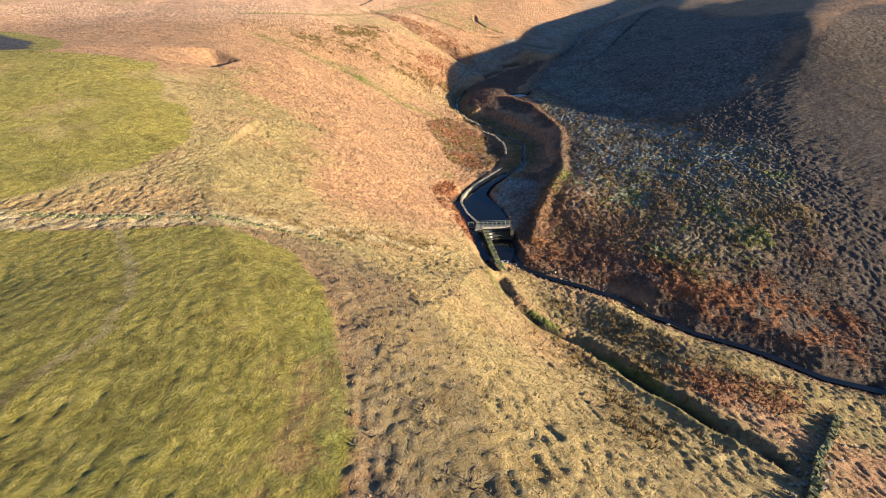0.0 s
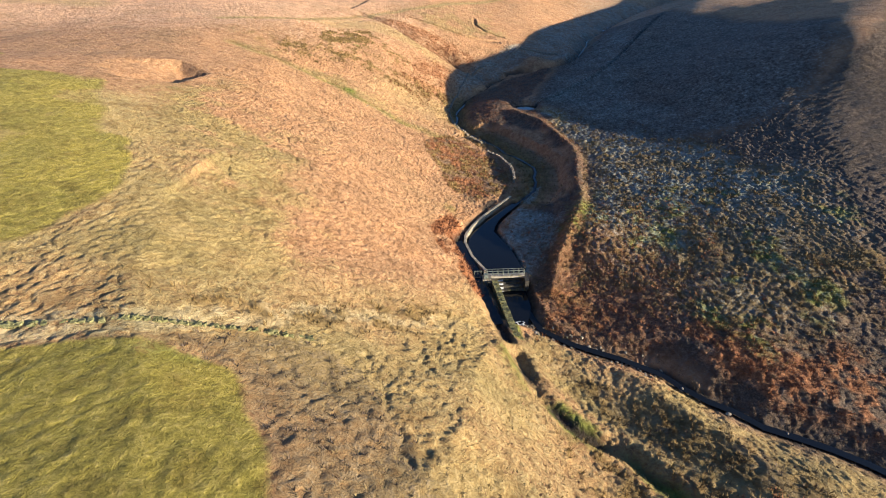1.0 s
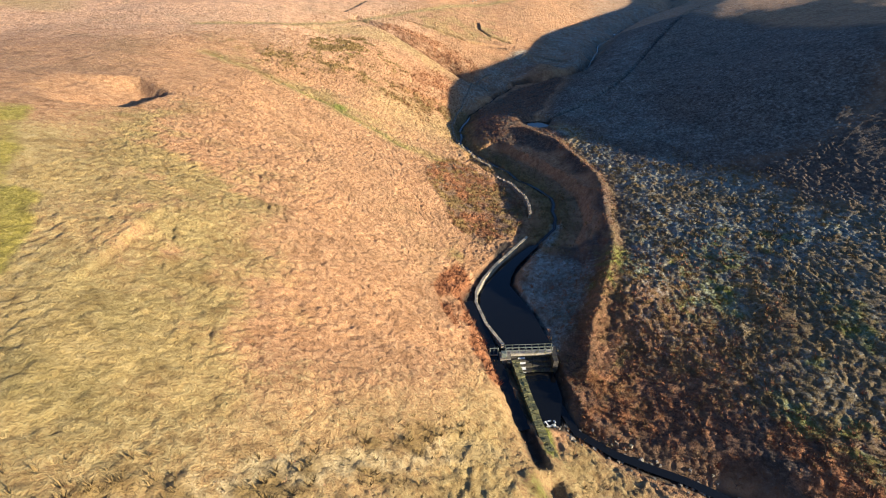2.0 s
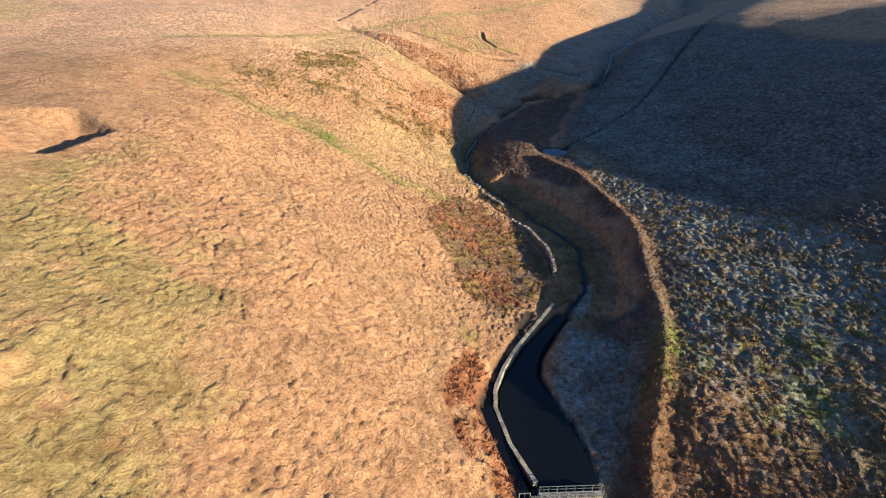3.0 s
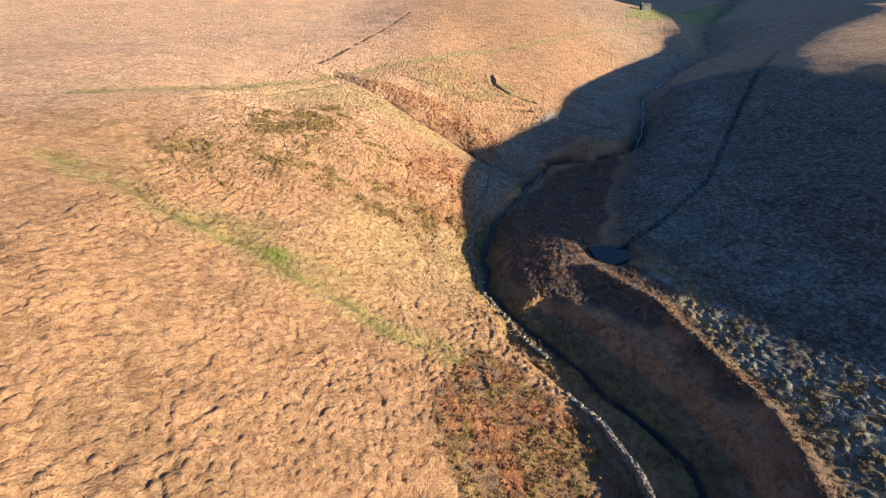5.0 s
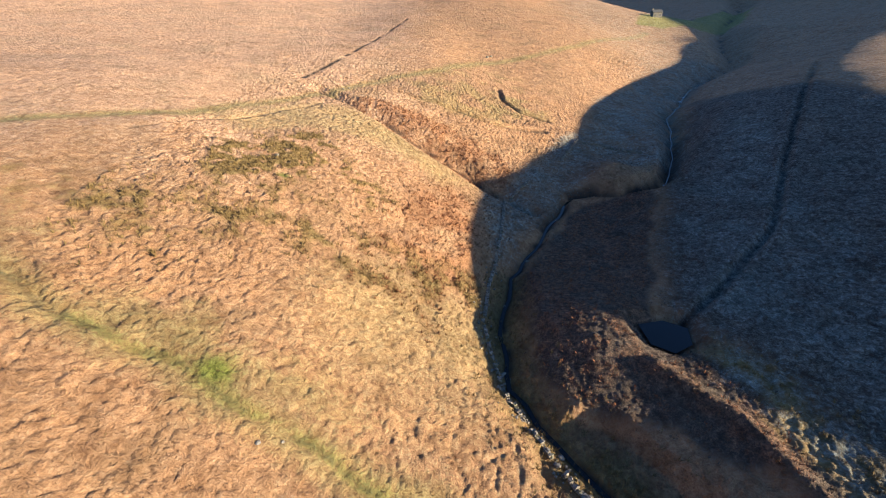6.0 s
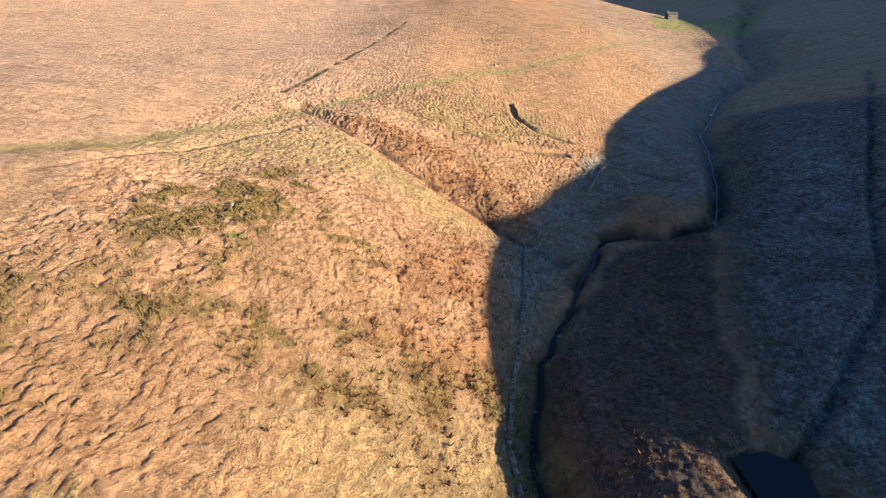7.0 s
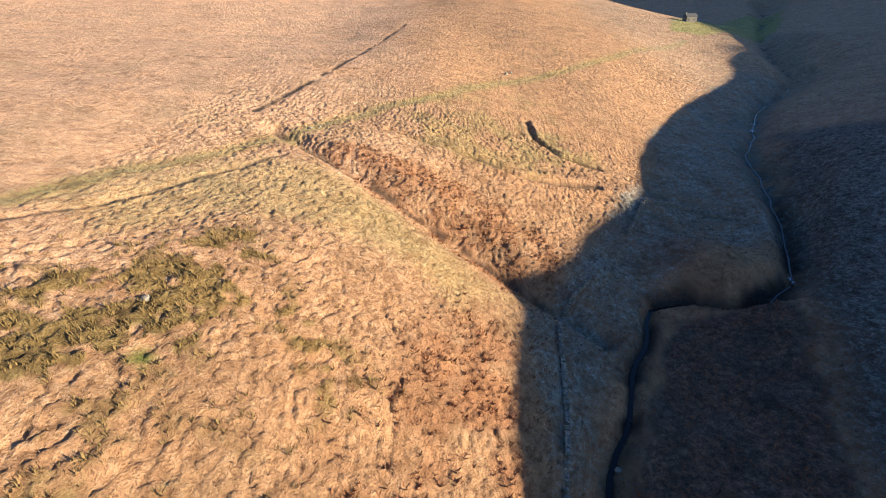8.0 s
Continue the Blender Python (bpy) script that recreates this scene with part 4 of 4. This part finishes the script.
def weir():
    base = tagged(new("weir"), "stepped stone weir under the footbridge", "weir")
    base.location = (10.8, 77.0, -0.75)
    for k in range(4):
        for i in range(6):
            bm = bmesh.new()
            block(bm, pose(-2.4 + 0.98 * i + 0.2 * (k % 2), 0.35 - 0.55 * k, -0.30 - 0.42 * k), (0.95, 0.62, 0.7), 0.03)
            part("weir_stone", bm, WET_STONE, base)
    for s, x in ((-1, -3.3), (1, 3.0)):
        bm = bmesh.new()
        block(bm, pose(x, -0.4, -0.3), (0.7, 2.6, 1.9), 0.05)
        part("abutment", bm, WET_STONE, base)
    bm = bmesh.new()
    bmesh.ops.create_grid(bm, x_segments=10, y_segments=6, size=0.5)
    for v in bm.verts:
        f = 0.5 - v.co.y
        v.co = Vector((-1.4 + 1.0 * v.co.x, 0.5 - 2.2 * f, 0.10 - 1.55 * f + 0.05 * noise.noise(v.co * 9)))
    part("falling_water", bm, FOAM, base, "thin white falling water")
    return base


footbridge()
sluice()
weir()


# ---- stones and broken water in the beck ----
def rock(x, y, size, label, sink=0.3):
    ob = part("boulder", boulder(size), STONE, None, label)
    ob.location = (x, y, height(x, y) + size[2] * (1 - sink) - 0.1)
    ob.rotation_euler = (0, 0, random.uniform(0, 6.28))
    return tagged(ob, category="rock", group="gritstone boulders")


for x, y, k in ((11.2, 67.2, 0.6), (12.2, 66.4, 0.45), (13.6, 65.2, 0.5), (16, 64.2, 0.4), (21, 62.6, 0.5), (26.5, 59.2, 0.45), (31.8, 55.2, 0.6),
                (36, 51.2, 0.45), (42, 48.4, 0.55), (20.6, 110.2, 0.4), (23.4, 119, 0.4), (9, 147, 0.5), (4.4, 160, 0.5), (6.8, 175, 0.45),
                (13, 188, 0.5), (-20.4, 141.2, 0.35), (-18.6, 141.9, 0.25), (18.6, 308, 0.9), (20.4, 310, 0.8), (63, 84, 0.35), (66.5, 84.4, 0.3), (70, 83, 0.4), (-28.6, 246, 0.5), (-27.2, 247.4, 0.4), (-31.5, 192, 0.5)):
    k *= 0.7
    rock(x, y, (k * random.uniform(0.9, 1.5), k, k * random.uniform(0.6, 0.8)), "grey lichen-spotted gritstone boulder sunk in the turf")


def white_water(x, y, size, turn):
    """A short run of broken white water on the beck."""
    bm = bmesh.new()
    bmesh.ops.create_grid(bm, x_segments=8, y_segments=5, size=0.5)
    gone = []
    for v in bm.verts:
        if random.random() < 0.16:
            gone.append(v)
        v.co = Vector((v.co.x * size[0], v.co.y * size[1], 0.12 * random.random()))
    bmesh.ops.delete(bm, geom=gone, context="VERTS")
    ob = part("water", bm, FOAM, None, "broken white water over stones")
    ob.matrix_basis = pose(x, y, height(x, y) + 0.42, 0, 0, turn)
    return tagged(ob, category="water", kind="structure")


white_water(11.4, 67.0, (1.6, 1.2), 20)
white_water(93, 294, (2.6, 1.6), 50)
white_water(97, 300.5, (2.2, 1.4), 60)
white_water(53.5, 219.6, (1.6, 1.0), 50)


def loose_stones(line, count, reach, seed):
    """Stones that have rolled off a wall, as one heap of small blocks."""
    r = random.Random(seed)
    verts, faces = [], []
    for _ in range(count):
        k = r.randrange(len(line) - 1)
        s = r.random()
        x = line[k][0] + s * (line[k + 1][0] - line[k][0]) + r.gauss(0, reach)
        y = line[k][1] + s * (line[k + 1][1] - line[k][1]) + r.gauss(0, reach)
        z, q, w = height(x, y), r.uniform(0, 6.28), r.uniform(0.12, 0.28)
        n = len(verts)
        for dz in (-0.1, w * 0.7):
            for c in range(4):
                a = q + c * 1.57
                g = w * (1.0 if dz < 0 else 0.75) * r.uniform(0.8, 1.2)
                verts.append((x + g * math.cos(a), y + g * math.sin(a), z + dz))
        faces += [(n + 4, n + 5, n + 6, n + 7)] + [(n + c, n + (c + 1) % 4, n + 4 + (c + 1) % 4, n + 4 + c) for c in range(4)]
    me = bpy.data.meshes.new("loose_stones")
    me.from_pydata(verts, [], faces)
    me.materials.append(STONE)
    return tagged(new("loose_stones", me), "loose grey stones fallen from a ruined wall", "stones", kind="stuff")


loose_stones([(12.4, 139), (6.8, 149), (4.2, 155), (3, 163), (2.6, 170), (6.4, 184.5)], 140, 0.8, 1)
loose_stones([(47, 31), (40, 25), (32, 18.4), (26, 13)], 120, 0.7, 2)
loose_stones([(11.5, 67.5), (18, 63.5), (25, 60), (31, 57)], 90, 0.7, 3)


# ---- a barn at the head of the valley ----
def stone_barn():
    x, y = 149, 452
    base = tagged(new("stone_barn"), "small grey stone barn with a slate roof", "barn")
    base.location = (x, y, height(x, y) - 0.2)
    bm = bmesh.new()
    block(bm, pose(0, 0, 1.4), (6, 5, 3.2))
    wall = part("wall", bm, STONE, base)
    bm = bmesh.new()
    a = [bm.verts.new(p) for p in ((-3.3, -2.8, 2.9), (3.3, -2.8, 2.9), (3.3, 2.8, 2.9), (-3.3, 2.8, 2.9), (-3.3, 0, 4.6), (3.3, 0, 4.6))]
    for f in ((0, 1, 5, 4), (2, 3, 4, 5), (0, 4, 3), (1, 2, 5), (0, 3, 2, 1)):
        bm.faces.new([a[i] for i in f])
    roof = part("roof", bm, SLATE, base)
    for sx in (-2.8,):
        bm = bmesh.new()
        block(bm, pose(sx, 0, 4.7), (0.7, 0.7, 1.2))
        part("chimney", bm, STONE, roof)
    for sx in (-1.6, 1.6):
        for z in (1.5,):
            bm = bmesh.new()
            block(bm, pose(sx, -2.5, z), (1.0, 0.12, 1.2))
            part("window", bm, SLATE, base)
    return base


stone_barn()


# ---- growth that stands up from the turf ----
def clumps(name, material, at, scale, tall, spread, blades, wide, seed, label):
    """One mesh of many tufts: each a few blades that lean out from its foot."""
    r = np.random.RandomState(seed)
    n = len(at)
    size = (scale * r.uniform(0.65, 1.35, n))[:, None]
    a = r.uniform(0, 2 * np.pi, (n, blades))
    foot = spread * 0.35 * size * r.rand(n, blades)
    lean = spread * size * r.uniform(0.3, 1.0, (n, blades))
    up = tall * size * r.uniform(0.6, 1.1, (n, blades))
    w = wide * size * r.uniform(0.6, 1.2, (n, blades))
    b = a + r.uniform(-0.7, 0.7, (n, blades))
    co = np.zeros((n, blades, 3, 3))
    fx, fy = np.cos(a) * foot, np.sin(a) * foot
    sx, sy = -np.sin(b) * w, np.cos(b) * w
    co[:, :, 0] = np.stack([fx - sx, fy - sy, np.full_like(fx, -0.12)], -1)
    co[:, :, 1] = np.stack([fx + sx, fy + sy, np.full_like(fx, -0.12)], -1)
    co[:, :, 2] = np.stack([fx + np.cos(b) * lean + 0.2 * up, fy + np.sin(b) * lean - 0.1 * up, up], -1)
    co = (co + at[:, None, None, :]).reshape(-1, 3)
    me = bpy.data.meshes.new(name)
    me.vertices.add(len(co))
    me.vertices.foreach_set("co", np.ascontiguousarray(co, np.float32).ravel())
    tris = np.arange(len(co))
    me.loops.add(len(co))
    me.loops.foreach_set("vertex_index", tris)
    me.polygons.add(len(co) // 3)
    me.polygons.foreach_set("loop_start", tris[::3])
    me.update(calc_edges=True)
    me.materials.append(material)
    return tagged(new(name, me), label, "vegetation", kind="stuff")


chance = np.random.RandomState(11)
px, py = chance.uniform(-50, 70, 200000), chance.uniform(8, 240, 200000)
grown = cover(px, py)
pz = ground_height(px, py) + turf(px, py, grown)
pick = chance.rand(len(px))
clear = (1 - grown["pasture"]) * (1 - grown["bare_and_shade"]) * (1 - grown["path"])
share = {"rush": 0.42 * grown["rush"], "bracken": 0.5 * grown["bracken"], "heath": 0.26 * grown["heath"]}
share["olive"] = 0.30 * grown["olive"] * (1 - grown["rush"])
share["straw"] = 0.32 * grown["straw"] * (1 - grown["olive"]) * (1 - grown["heath"]) * (1 - grown["rush"])
share["moor"] = 0.34 * np.clip(1 - sum(grown[k] for k in ("straw", "olive", "heath", "bracken", "rush", "frost", "moss")), 0, 1)
low = 0.0
for kind, material, tall, spread, blades, wide, label in (
        ("rush", RUSH, 0.46, 0.42, 8, 0.05, "shaggy brown clumps of dead rush"),
        ("bracken", FERN, 0.32, 0.50, 7, 0.08, "rust-brown fronds of dead bracken"),
        ("heath", HEATHER, 0.26, 0.34, 7, 0.06, "dull brown dead heather and grass tufts"),
        ("olive", OLIVE, 0.10, 0.30, 4, 0.05, "olive-green rough grass tufts"),
        ("straw", STRAW, 0.10, 0.32, 4, 0.05, "pale straw-coloured dry grass tufts"),
        ("moor", MOOR, 0.10, 0.34, 4, 0.05, "orange-tan moor grass tussocks")):
    p = share[kind] * clear
    take = (pick >= low) & (pick < low + p)
    low = low + p
    clumps(kind + "_tufts", material, np.stack([px, py, pz], 1)[take], (1 - 0.25 * grown["heath"])[take], tall, spread, blades, wide, len(kind), label)
